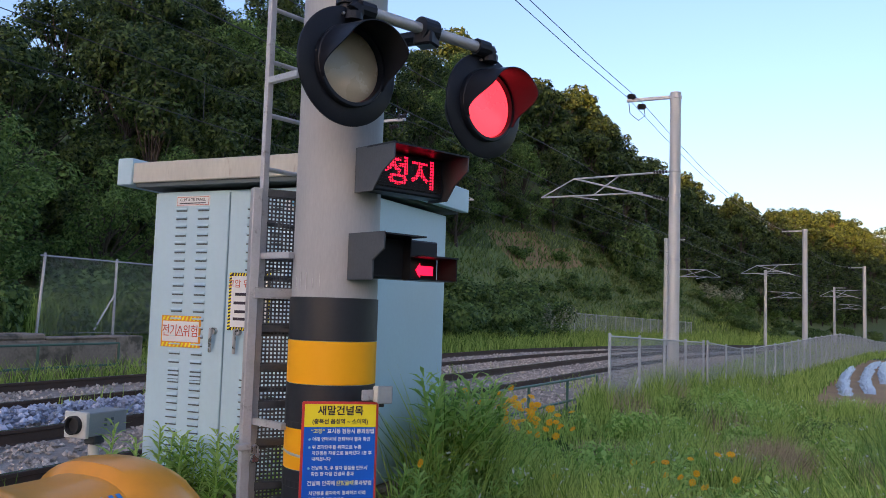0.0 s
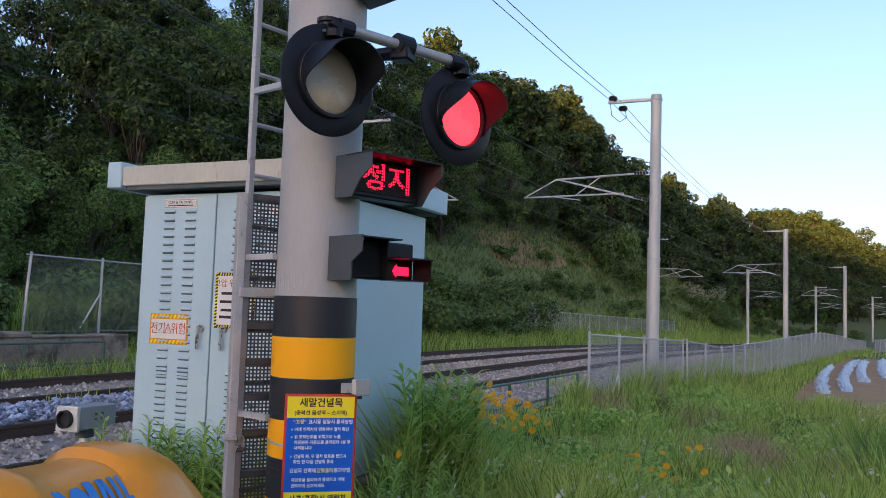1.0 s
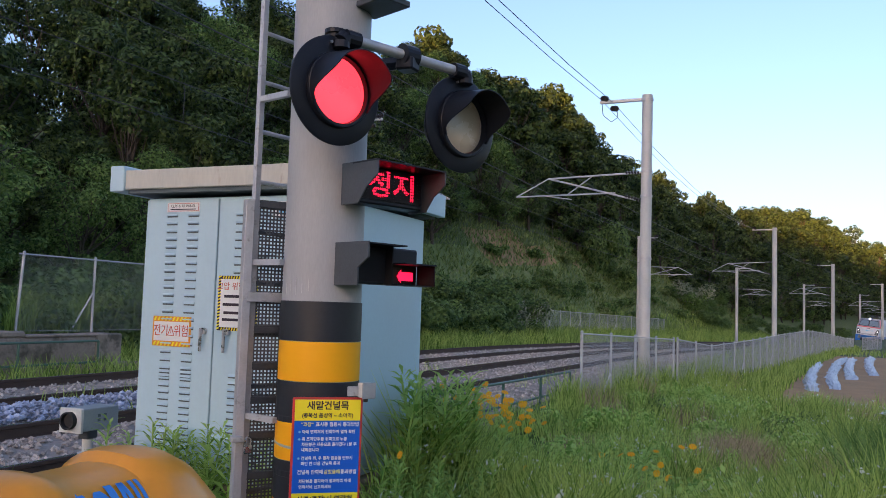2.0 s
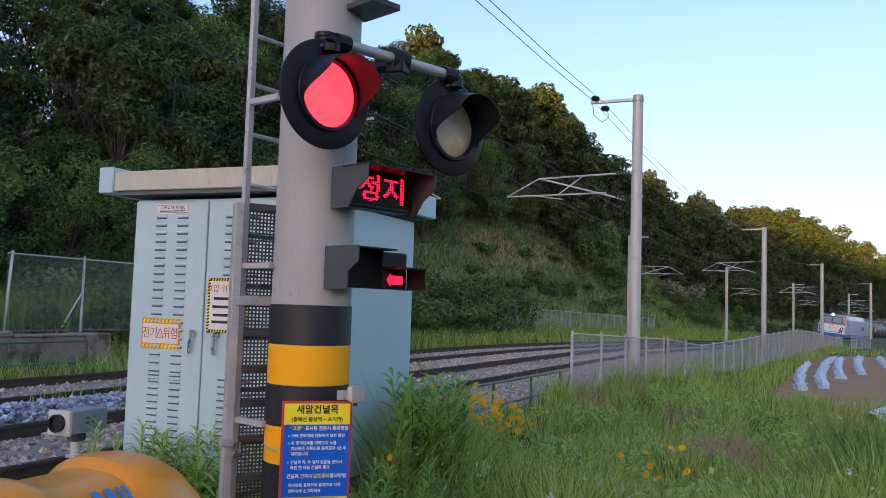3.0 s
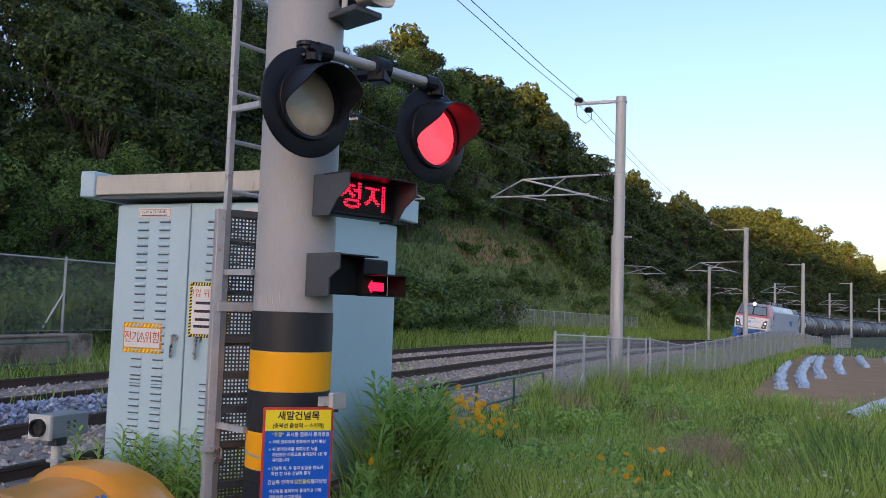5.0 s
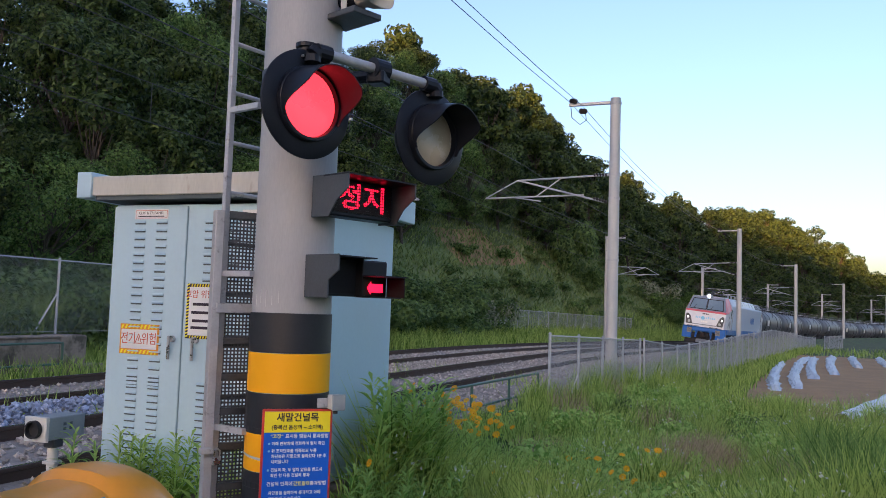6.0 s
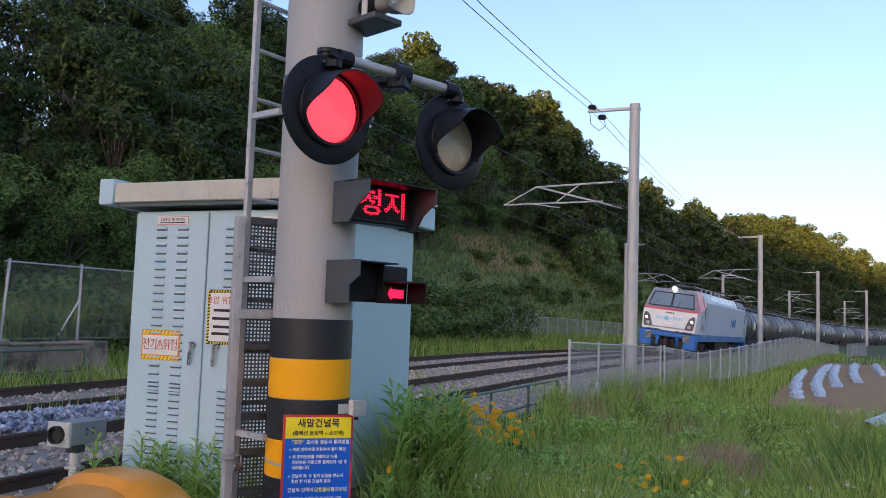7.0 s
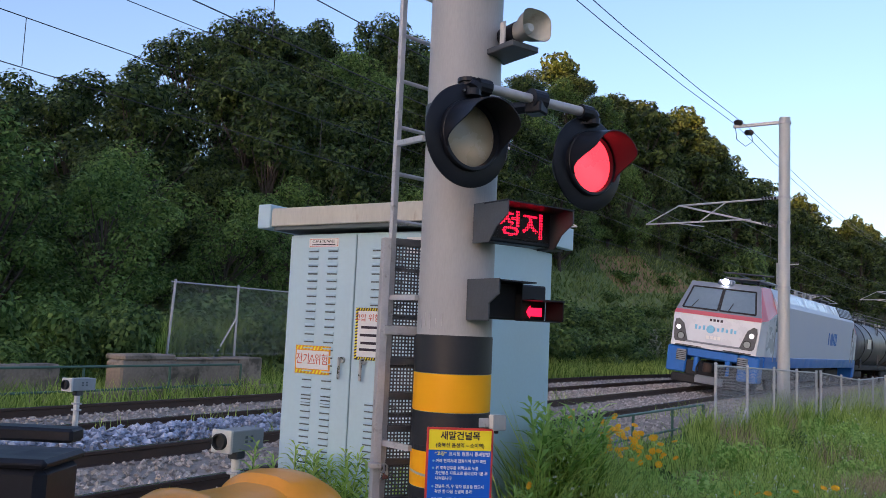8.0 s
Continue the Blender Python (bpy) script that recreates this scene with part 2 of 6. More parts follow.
# ---- building helpers ----
class G:
    """A growing mesh."""

    def __init__(self):
        self.v, self.f = [], []

    def add(self, vs, fs, m=None):
        k = len(self.v)
        self.v += [tuple(m @ Vector(p)) for p in vs] if m else [tuple(p) for p in vs]
        self.f += [tuple(i + k for i in f) for f in fs]
        return self

    def box(self, x, y, z, sx, sy, sz, c=0.0, m=None):
        """A box by its middle and size, with edges cut by c."""
        a, b, d = sx / 2, sy / 2, sz / 2
        if c <= 0:
            vs = [(x + i * a, y + j * b, z + k * d) for i in (-1, 1) for j in (-1, 1) for k in (-1, 1)]
            return self.add(vs, [(0, 1, 3, 2), (4, 6, 7, 5), (0, 4, 5, 1), (2, 3, 7, 6), (0, 2, 6, 4), (1, 5, 7, 3)], m)
        vs, idx = [], {}
        for i in (-1, 1):
            for j in (-1, 1):
                for k in (-1, 1):
                    for ax in range(3):
                        q = [a - c, b - c, d - c]
                        q[ax] += c
                        idx[(i, j, k, ax)] = len(vs)
                        vs.append((x + i * q[0], y + j * q[1], z + k * q[2]))
        fs = []
        for ax in range(3):
            o = [n for n in range(3) if n != ax]
            for s in (-1, 1):
                f = []
                for p, q in ((-1, -1), (1, -1), (1, 1), (-1, 1)):
                    t = [0, 0, 0]
                    t[ax], t[o[0]], t[o[1]] = s, p, q
                    f.append(idx[(*t, ax)])
                fs.append(tuple(f))
            for p in (-1, 1):
                for q in (-1, 1):
                    e = []
                    for s in (-1, 1):
                        t = [0, 0, 0]
                        t[ax], t[o[0]], t[o[1]] = s, p, q
                        e.append((idx[(*t, o[0])], idx[(*t, o[1])]))
                    fs.append((e[0][0], e[1][0], e[1][1], e[0][1]))
        for i in (-1, 1):
            for j in (-1, 1):
                for k in (-1, 1):
                    fs.append(tuple(idx[(i, j, k, ax)] for ax in range(3)))
        return self.add(vs, fs, m)

    def tube(self, p, q, r, r2=None, seg=12, caps=True, m=None):
        p, q = Vector(p), Vector(q)
        r2 = r if r2 is None else r2
        w = (q - p).normalized()
        u = w.orthogonal().normalized()
        n = w.cross(u)
        vs = []
        for c, rr in ((p, r), (q, r2)):
            for i in range(seg):
                a = 2 * math.pi * i / seg
                vs.append(c + u * (rr * math.cos(a)) + n * (rr * math.sin(a)))
        fs = [(i, (i + 1) % seg, seg + (i + 1) % seg, seg + i) for i in range(seg)]
        if caps:
            fs += [tuple(range(seg))[::-1], tuple(range(seg, 2 * seg))]
        return self.add(vs, fs, m)

    def path(self, pts, r, seg=8, m=None):
        pts = [Vector(p) for p in pts]
        rings, u = [], None
        for i, p in enumerate(pts):
            w = (pts[min(i + 1, len(pts) - 1)] - pts[max(i - 1, 0)]).normalized()
            u = w.orthogonal().normalized() if u is None else (u - w * u.dot(w)).normalized()
            n = w.cross(u)
            rings.append([p + u * (r * math.cos(2 * math.pi * k / seg)) + n * (r * math.sin(2 * math.pi * k / seg)) for k in range(seg)])
        return self.loft(rings, m=m)

    def lathe(self, prof, seg=24, m=None, a0=0.0, a1=2 * math.pi):
        """Profile of (radius, height) turned about z."""
        full = abs(a1 - a0 - 2 * math.pi) < 1e-6
        n = seg if full else seg + 1
        vs = [(r * math.cos(a0 + (a1 - a0) * i / seg), r * math.sin(a0 + (a1 - a0) * i / seg), h) for r, h in prof for i in range(n)]
        fs = []
        for k in range(len(prof) - 1):
            for i in range(seg):
                j = (i + 1) % n
                fs.append((k * n + i, k * n + j, (k + 1) * n + j, (k + 1) * n + i))
        return self.add(vs, fs, m)

    def loft(self, rings, close=True, caps=True, m=None):
        n = len(rings[0])
        vs = [p for r in rings for p in r]
        fs = []
        for k in range(len(rings) - 1):
            for i in range(n if close else n - 1):
                j = (i + 1) % n
                fs.append((k * n + i, k * n + j, (k + 1) * n + j, (k + 1) * n + i))
        if caps:
            fs += [tuple(range(n))[::-1], tuple(range((len(rings) - 1) * n, len(rings) * n))]
        return self.add(vs, fs, m)

    def mesh(self, name, smooth=False):
        me = bpy.data.meshes.new(name)
        me.from_pydata(self.v, [], self.f)
        if smooth:
            me.shade_smooth()
            me.set_sharp_from_angle(angle=radians(38))
        bm = bmesh.new()
        bm.from_mesh(me)
        bmesh.ops.recalc_face_normals(bm, faces=bm.faces)
        bm.to_mesh(me)
        bm.free()
        return me


def part(name, g, mat, parent=None, label="", m=None, smooth=False):
    me = g.mesh(name, smooth) if isinstance(g, G) else g
    if not me.materials:
        me.materials.append(M[mat])
    ob = new(name, me)
    ob.parent = parent
    if m is not None:
        ob.matrix_basis = m
    return tagged(ob, label)


def thing(name, m, label, category, group="", kind=""):
    ob = new(name)
    ob.empty_display_size = 0.1
    ob.matrix_basis = m
    return tagged(ob, label, category, group, kind)


def lettering(name, body, size, mat, parent, m, depth=0.001, align="CENTER", width=1.0, bold=0.0):
    """Words as a flat mesh: upright in the x-z plane, read from -y."""
    cu = bpy.data.curves.new(name, "FONT")
    cu.body, cu.size, cu.extrude, cu.align_x, cu.align_y, cu.resolution_u = body, size, depth, align, "CENTER", 2
    cu.offset = bold
    tmp = new("tmp", cu)
    me = bpy.data.meshes.new_from_object(tmp.evaluated_get(bpy.context.evaluated_depsgraph_get()))
    bpy.data.objects.remove(tmp)
    me.transform(Matrix.Rotation(radians(90), 4, "X") @ Matrix.Diagonal((width, 1, 1, 1)))
    me.name = name
    me.materials.clear()
    return part(name, me, mat, parent, "", m)


def raw(name, verts, faces_n, mat, smooth=False):
    """A mesh of many alike polygons, from arrays: verts (n,3), faces of faces_n corners in order."""
    verts = np.asarray(verts, np.float32).reshape(-1, 3)
    n = len(verts)
    me = bpy.data.meshes.new(name)
    me.vertices.add(n)
    me.vertices.foreach_set("co", verts.ravel())
    me.loops.add(n)
    me.loops.foreach_set("vertex_index", np.arange(n, dtype=np.int32))
    me.polygons.add(n // faces_n)
    me.polygons.foreach_set("loop_start", np.arange(0, n, faces_n, dtype=np.int32))
    me.update(calc_edges=True)
    me.validate()
    me.materials.append(M[mat])
    return me


def xc(y):
    """Middle of the near track: straight, then a curve."""
    return -7.1 + max(0.0, y - 10.0) ** 2 / 880.0


def zt(y):
    """Level of the rails."""
    k = min(max(0.0, y - 30.0), 115.0)
    return -0.0165 * k * (k / (k + 12.0))


def turn_at(y):
    """The track's heading there, in degrees about z."""
    return -math.degrees(math.atan(max(0.0, y - 10.0) / 440.0))


def lerp(table, v):
    if v <= table[0][0]:
        return table[0][1]
    for (a, p), (b, q) in zip(table, table[1:]):
        if v <= b:
            return p + (q - p) * (v - a) / (b - a)
    return table[-1][1]


def ease(a, b, v):
    t = min(1.0, max(0.0, (v - a) / (b - a)))
    return t * t * (3 - 2 * t)


CREST = [(-60, 2), (0, 2), (20, 2.6), (28, 7.4), (35, 11), (44, 14.5), (55, 16.5), (65, 18.6), (75, 21.2), (95, 22.2), (104, 20.5), (110, 17.4), (118, 17.0), (128, 16.2), (148, 15.8), (165, 17.4), (183, 19.4), (212, 16.5), (248, 8), (320, 5)]


def ground_z(x, y):
    s = x - xc(min(y, 330))
    base = zt(y)
    n = noise.noise((x * 0.12, y * 0.12, 3.1)) * 0.35 + noise.noise((x * 0.5, y * 0.5, 1.7)) * 0.06
    if s > 2.4:
        far = ease(4.5, 15.0, y)
        drop = -0.25 - 0.75 * ease(2.4, 6.0, s) + 0.25 * n
        near = -0.12 - 0.25 * ease(3.0, 12.0, y) + 0.1 * n
        z = near * (1 - far) + (drop + 0.3 * ease(35, 70, y)) * far
        return z + (0.4 * base if y > 30 else 0)
    if s > -7.2:
        return base - 0.34
    rise = lerp(CREST, y) * ease(8.5, 34.0, -s) ** 0.9
    bank = 0.35 * ease(7.4, 9.5, -s)
    back = ease(34, 80, -s) * -3.0
    return base - 0.3 + bank + rise + back + n * ease(9, 14, -s) * 2.0

# ---- ground, track bed, road ----
def strip(name, rows, mat, label, kind="structure", cat="ground"):
    g = G()
    n = len(rows[0])
    g.v = [p for r in rows for p in r]
    g.f = [(k * n + i, k * n + i + 1, (k + 1) * n + i + 1, (k + 1) * n + i) for k in range(len(rows) - 1) for i in range(n - 1)]
    me = g.mesh(name, True)
    me.materials.append(M[mat])
    ob = new(name, me)
    return tagged(ob, label, cat, "", kind)


def ground():
    ys = [-140, -90, -60, -40, -25, -15, -10, -7] + [-5 + 0.6 * i for i in range(60)] + [31 + 1.8 * i for i in range(50)] + [125 + 7 * i for i in range(30)] + [360, 450, 700, 1500]
    ss = [-1500, -500, -200, -120, -80, -60, -50] + [-44 + 1.5 * i for i in range(22)] + [-11 + 0.6 * i for i in range(7)] + [-7.0, -5, -3, -1, 1, 2.2] + [2.5 + 0.5 * i for i in range(24)] + [15, 17, 20, 25, 32, 45, 70, 120, 250, 600, 1500]
    rows = []
    for y in ys:
        r = []
        for s in ss:
            x = xc(min(y, 330)) + s
            r.append((x, y, ground_z(x, y)))
        rows.append(r)
    ob = strip("ground", rows, "soil", "grassy ground sloping beside the railway and up the hill", cat="ground")
    me = ob.data
    me.materials.append(M["hillside"])
    me.materials.append(M["slope_brown"])
    me.materials.append(M["brown_soil"])
    me.materials.append(M["slope_green"])
    for p in me.polygons:
        c = p.center
        s = c.x - xc(min(c.y, 330))
        if s < -8.0:
            p.material_index = 1
        if -19.0 < s < -8.0 and 40 < c.y < 150:
            p.material_index = 4
        if -20.5 < s < -17.0 and 49 < c.y < 78 and noise.noise((c.x * 0.2, c.y * 0.13, 0)) > -0.15:
            p.material_index = 2
        if 5.9 < s < 16 and 25.5 < c.y < 66:
            p.material_index = 3


def track(name, off):
    """One track at that offset: bed, two rails, sleepers. The rail on the curve's outside lies higher."""
    ys = [-60, -40, -20] + [-10 + 2.0 * i for i in range(60)] + [110 + 5 * i for i in range(45)]
    th = thing(name, pose(0, 0, 0), "rusty steel railway track on grey ballast", "railway track", "railway tracks", "structure")
    prof = [(-0.07, -0.17), (-0.07, -0.155), (-0.012, -0.14), (-0.012, -0.045), (-0.036, -0.035), (-0.036, -0.003), (-0.03, 0), (0.03, 0), (0.036, -0.003), (0.036, -0.035), (0.012, -0.045), (0.012, -0.14), (0.07, -0.155), (0.07, -0.17)]
    for side, lift in ((0.75, 0.0), (-0.75, 0.1)):
        g, top = G(), G()
        rings = [[(xc(y) + off + side + px, y, zt(y) + lift + pz) for px, pz in prof] for y in ys]
        g.loft(rings)
        part("rail", g, "rail", th, "rusty steel rail")
        top.loft([[(xc(y) + off + side + px, y, zt(y) + lift + 0.002) for px in (-0.027, 0.027)] for y in ys], close=False, caps=False)
        part("rail_head", top, "railhead", th, "polished running surface")
    g = G()
    g.box(0, 0, 0, 2.4, 0.24, 0.16, 0.02)
    me = g.mesh("sleeper")
    me.materials.append(M["sleeper"])
    for i in range(110):
        y = -14 + 0.62 * i
        part("sleeper", me, "sleeper", th, "", pose(xc(y) + off, y, zt(y) - 0.21, 0, 3.8, turn_at(y)))


def ballast_bed():
    ys = [-60, -40, -20] + [-10 + 2.0 * i for i in range(60)] + [110 + 5 * i for i in range(45)]
    cut = [(3.9, -0.75), (2.6, -0.3), (1.75, -0.2), (0.75, -0.13), (0, -0.11), (-0.75, -0.05), (-1.8, -0.06), (-2.2, -0.14), (-2.6, -0.14), (-3.6, -0.13), (-4.35, -0.11), (-5.1, -0.05), (-6.1, -0.07), (-7.2, -0.32), (-8.6, -0.5)]
    rows = [[(xc(y) + s, y, zt(y) + z + 0.02 * noise.noise((s * 2, y * 0.7, 0))) for s, z in cut] for y in ys]
    strip("ballast_bed", rows, "ballast", "bed of grey-brown railway ballast", cat="ballast")


def stones():
    """Loose stones, in two lots: old brown-grey ballast and a heap of fresh blue-grey stone."""
    rng = np.random.default_rng(4)
    base = np.array([(1, 0, 0), (0, 1, 0), (-1, 0, 0), (0, -1, 0), (0, 0, 0.8), (0, 0, -0.8)])
    tri = np.array([(0, 1, 4), (1, 2, 4), (2, 3, 4), (3, 0, 4), (1, 0, 5), (2, 1, 5), (3, 2, 5), (0, 3, 5)])

    def lot(name, pts, size, mat, label):
        n = len(pts)
        sh = base[None] * rng.uniform(0.55, 1.25, (n, 6, 3)) * (size * rng.uniform(0.6, 1.3, (n, 1, 1)))
        a = rng.uniform(0, 6.28, n)
        b = rng.uniform(-0.7, 0.7, n)
        ca, sa, cb, sb = np.cos(a), np.sin(a), np.cos(b), np.sin(b)
        x, y, z = sh[..., 0], sh[..., 1], sh[..., 2]
        x, z = x * cb[:, None] + z * sb[:, None], -x * sb[:, None] + z * cb[:, None]
        x, y = x * ca[:, None] - y * sa[:, None], x * sa[:, None] + y * ca[:, None]
        v = np.stack([x, y, z], -1) + np.array(pts)[:, None]
        me = bpy.data.meshes.new(name)
        me.from_pydata(v.reshape(-1, 3).tolist(), [], (tri[None] + (np.arange(n) * 6)[:, None, None]).reshape(-1, 3).tolist())
        me.materials.append(M[mat])
        tagged(new(name, me), label, "gravel", "", "stuff")

    def z_bed(s):
        return lerp([(-8.6, -0.5), (-7.2, -0.32), (-6.1, -0.07), (-5.1, -0.05), (-4.35, -0.11), (-3.6, -0.13), (-2.2, -0.14), (-1.8, -0.06), (-0.75, -0.05), (0, -0.11), (0.75, -0.13), (1.75, -0.2), (2.6, -0.3), (3.9, -0.75)], s)
    pts = []
    for _ in range(30000):
        y = 3.2 + 42 * rng.random() ** 1.7
        s = rng.uniform(-7.9, 3.4)
        if min(abs(s - 0.75), abs(s + 0.75), abs(s + 3.6), abs(s + 5.1)) < 0.09:
            continue
        pts.append((xc(y) + s, y, zt(y) + z_bed(s) + 0.012))
    lot("ballast_stones", pts, 0.042, "stone", "loose brown-grey ballast stones between the rails")
    pts = []
    for _ in range(5500):
        y = rng.uniform(4.2, 13.5)
        s = rng.uniform(-3.45, -0.9)
        k = math.exp(-((s + 2.1) / 0.75) ** 2) * ease(4.2, 6, y) * (1 - ease(9.5, 13, y))
        if rng.random() > k + 0.06:
            continue
        pts.append((xc(y) + s, y, z_bed(s) + 0.03 + 0.22 * k * rng.random() ** 0.5))
    lot("fresh_ballast_stones", pts, 0.048, "stone_blue", "heap of fresh blue-grey ballast stones")


def road():
    g = G()
    g.box(-1.0, -0.6, -0.16, 11.0, 5.0, 0.2)
    me = g.mesh("road")
    me.materials.append(M["asphalt"])
    tagged(new("road", me), "worn asphalt road at the level crossing", "road", "", "structure")
    g = G()
    g.box(-9.3, -0.6, -0.2, 5.4, 4.8, 0.32, 0.02)
    me = g.mesh("pavement")
    me.materials.append(M["concrete"])
    tagged(new("pavement", me), "concrete crossing deck between the rails", "crossing deck", "", "structure")


def hill_behind():
    """An unseen wooded ridge added to the west, so that its shade covers the railway."""
    rows = []
    for k in range(17):
        y = -1280 + 60 * k
        rows.append([(x, y, 123.5 * math.exp(-((y + 800) / 190.0) ** 2) * (1 + 0.05 * noise.noise((x * 0.004, 5, 0)) + 0.015 * noise.noise((x * 0.03, y * 0.03, 2))) - 4) for x in range(-2400, 2401, 60)])
    strip("backdrop", rows, "hillside", "unseen wooded ridge added to shade the valley", cat="hill")


ground()
ballast_bed()
track("track_near", 0.0)
track("track_far", -4.35)
stones()
road()
hill_behind()

# ---- woods ----
def leaf_cloud(rng, centres, radii, count, size, flat=0.6, inner=0.55):
    """Small leaf quads laid about the outsides of clumps."""
    k = rng.choice(len(centres), count, p=radii ** 2 / (radii ** 2).sum())
    d = rng.normal(size=(count, 3))
    d /= np.linalg.norm(d, axis=1)[:, None]
    r = radii[k] * rng.uniform(inner, 1.08, count)
    c = centres[k] + d * r[:, None] * np.array((1, 1, 0.8))
    n = d + rng.normal(size=(count, 3)) * flat
    n[:, 2] += 0.5
    n /= np.linalg.norm(n, axis=1)[:, None]
    u = np.cross(n, rng.normal(size=(count, 3)))
    u /= np.linalg.norm(u, axis=1)[:, None]
    w = np.cross(n, u)
    s = size * rng.uniform(0.6, 1.35, count)[:, None]
    return np.stack([c - u * s, c + w * s * 0.55 + n * s * 0.12, c + u * s, c - w * s * 0.55 + n * s * 0.12], 1).reshape(-1, 3)


def tree_meshes(seed, height, spread, leaves, leaf, mat):
    rng = np.random.default_rng(seed)
    trunk = G()
    p = Vector((0, 0, -0.6))
    lean = Vector((rng.uniform(-0.12, 0.12), rng.uniform(-0.12, 0.12), 1))
    top = height * 0.78
    pts = [p + lean * (t * top) + Vector((rng.uniform(-0.1, 0.1), rng.uniform(-0.1, 0.1), 0)) for t in (0, 0.3, 0.6, 1)]
    for i, (a, b) in enumerate(zip(pts, pts[1:])):
        trunk.tube(a, b, 0.2 - 0.055 * i, 0.145 - 0.055 * i, seg=7)
    cs, rs = [], []
    n = 34
    for i in range(n):
        h = height * rng.uniform(0.16, 0.93)
        f = max(0.0, h / height - 0.16) / 0.77
        reach = spread * (0.35 + 0.65 * math.sin(math.pi * min(1, 0.25 + 0.7 * f))) * rng.uniform(0.3, 1.05)
        a = i * 2.4 + rng.uniform(-0.5, 0.5)
        c = Vector((reach * math.cos(a), reach * math.sin(a), h))
        cs.append(c)
        rs.append(spread * rng.uniform(0.17, 0.34))
        start = pts[0].lerp(pts[3], max(0.2, f * 0.8))
        mid = start.lerp(c, 0.55) + Vector((0, 0, -0.15))
        trunk.tube(start, mid, 0.05, 0.035, seg=4)
        trunk.tube(mid, c, 0.035, 0.012, seg=4)
    cs.append(Vector((0, 0, height * 0.93)))
    rs.append(spread * 0.34)
    crown = raw("crown", leaf_cloud(rng, np.array([tuple(c) for c in cs]), np.array(rs), leaves, leaf, 0.42, 0.7), 4, mat)
    tm = trunk.mesh("trunk", True)
    tm.materials.append(M["bark"])
    return tm, crown


def woods():
    rng = random.Random(11)
    near = [tree_meshes(20 + i, 9.0, 3.1, 8500 if i == 2 else 7000, 0.1 if i == 2 else 0.13, "leaf_b" if i == 2 else "leaf") for i in range(4)]
    far = [tree_meshes(40 + i, 9.0, 3.2, 3000, 0.245, "leaf") for i in range(4)]

    def put(y, s, scale, pool, label="leafy green oak tree on the wooded hillside"):
        x = xc(y) + s
        t = thing("tree", pose(x, y, ground_z(x, y), 0, 0, rng.uniform(0, 360)), label, "tree", "trees on the hillside")
        tm, cm = rng.choice(pool)
        t.scale = (scale * rng.uniform(0.9, 1.1), scale * rng.uniform(0.9, 1.1), scale * rng.uniform(0.9, 1.15))
        part("trunk", tm, "bark", t)
        part("crown", cm, "leaf", t)
    y = 6.0
    while y < 262:
        step = 3.6 if y < 60 else 4.3 if y < 130 else 5.0
        low = -19.5 if y < 26 else -15.5 if y < 42 else lerp([(42, -16), (52, -19.8), (100, -19.8), (112, -17), (140, -15), (300, -14)], y)
        s = low
        while s > -37:
            yy, ss = y + rng.uniform(-1.6, 1.6), s + rng.uniform(-1.3, 1.3)
            if y > 60 and s < -33:
                break
            put(yy, ss, rng.uniform(0.72, 1.05) * (0.8 if s > low - 2 else 1.0) * (0.72 if y < 22 else 1.0), near if y < 75 else far)
            s -= 4.3 if y < 130 else 5.0
        y += step
    for yy, xx, sc in ((9.0, -20.5, 0.6), (12.0, -22.0, 0.72), (15.0, -21.0, 0.66), (20.5, -21.5, 0.62), (24.0, -22.0, 0.6), (17.5, -23.5, 0.72), (6.0, -22.0, 0.7), (3.0, -24.0, 0.75), (28, -22, 0.6)):
        put(yy, xx - xc(yy), sc, near[2:3], "bright green acacia tree before the darker wood")
    thin = [tree_meshes(60, 9.5, 2.8, 1000, 0.12, "leaf")]
    for yy, xx in ((19.0, -40.0), (15.0, -42.0), (22.0, -39.0)):
        put(yy, xx - xc(yy), 1.0, thin, "thin-leaved tree with sparse crown against the sky")


def bush_mesh(seed, count, leaf, mat):
    rng = np.random.default_rng(seed)
    cs = rng.uniform((-0.7, -0.7, 0.12), (0.7, 0.7, 0.8), (18, 3))
    return raw("foliage", leaf_cloud(rng, cs, rng.uniform(0.18, 0.38, 18), count, leaf, 0.45, 0.7), 4, mat)


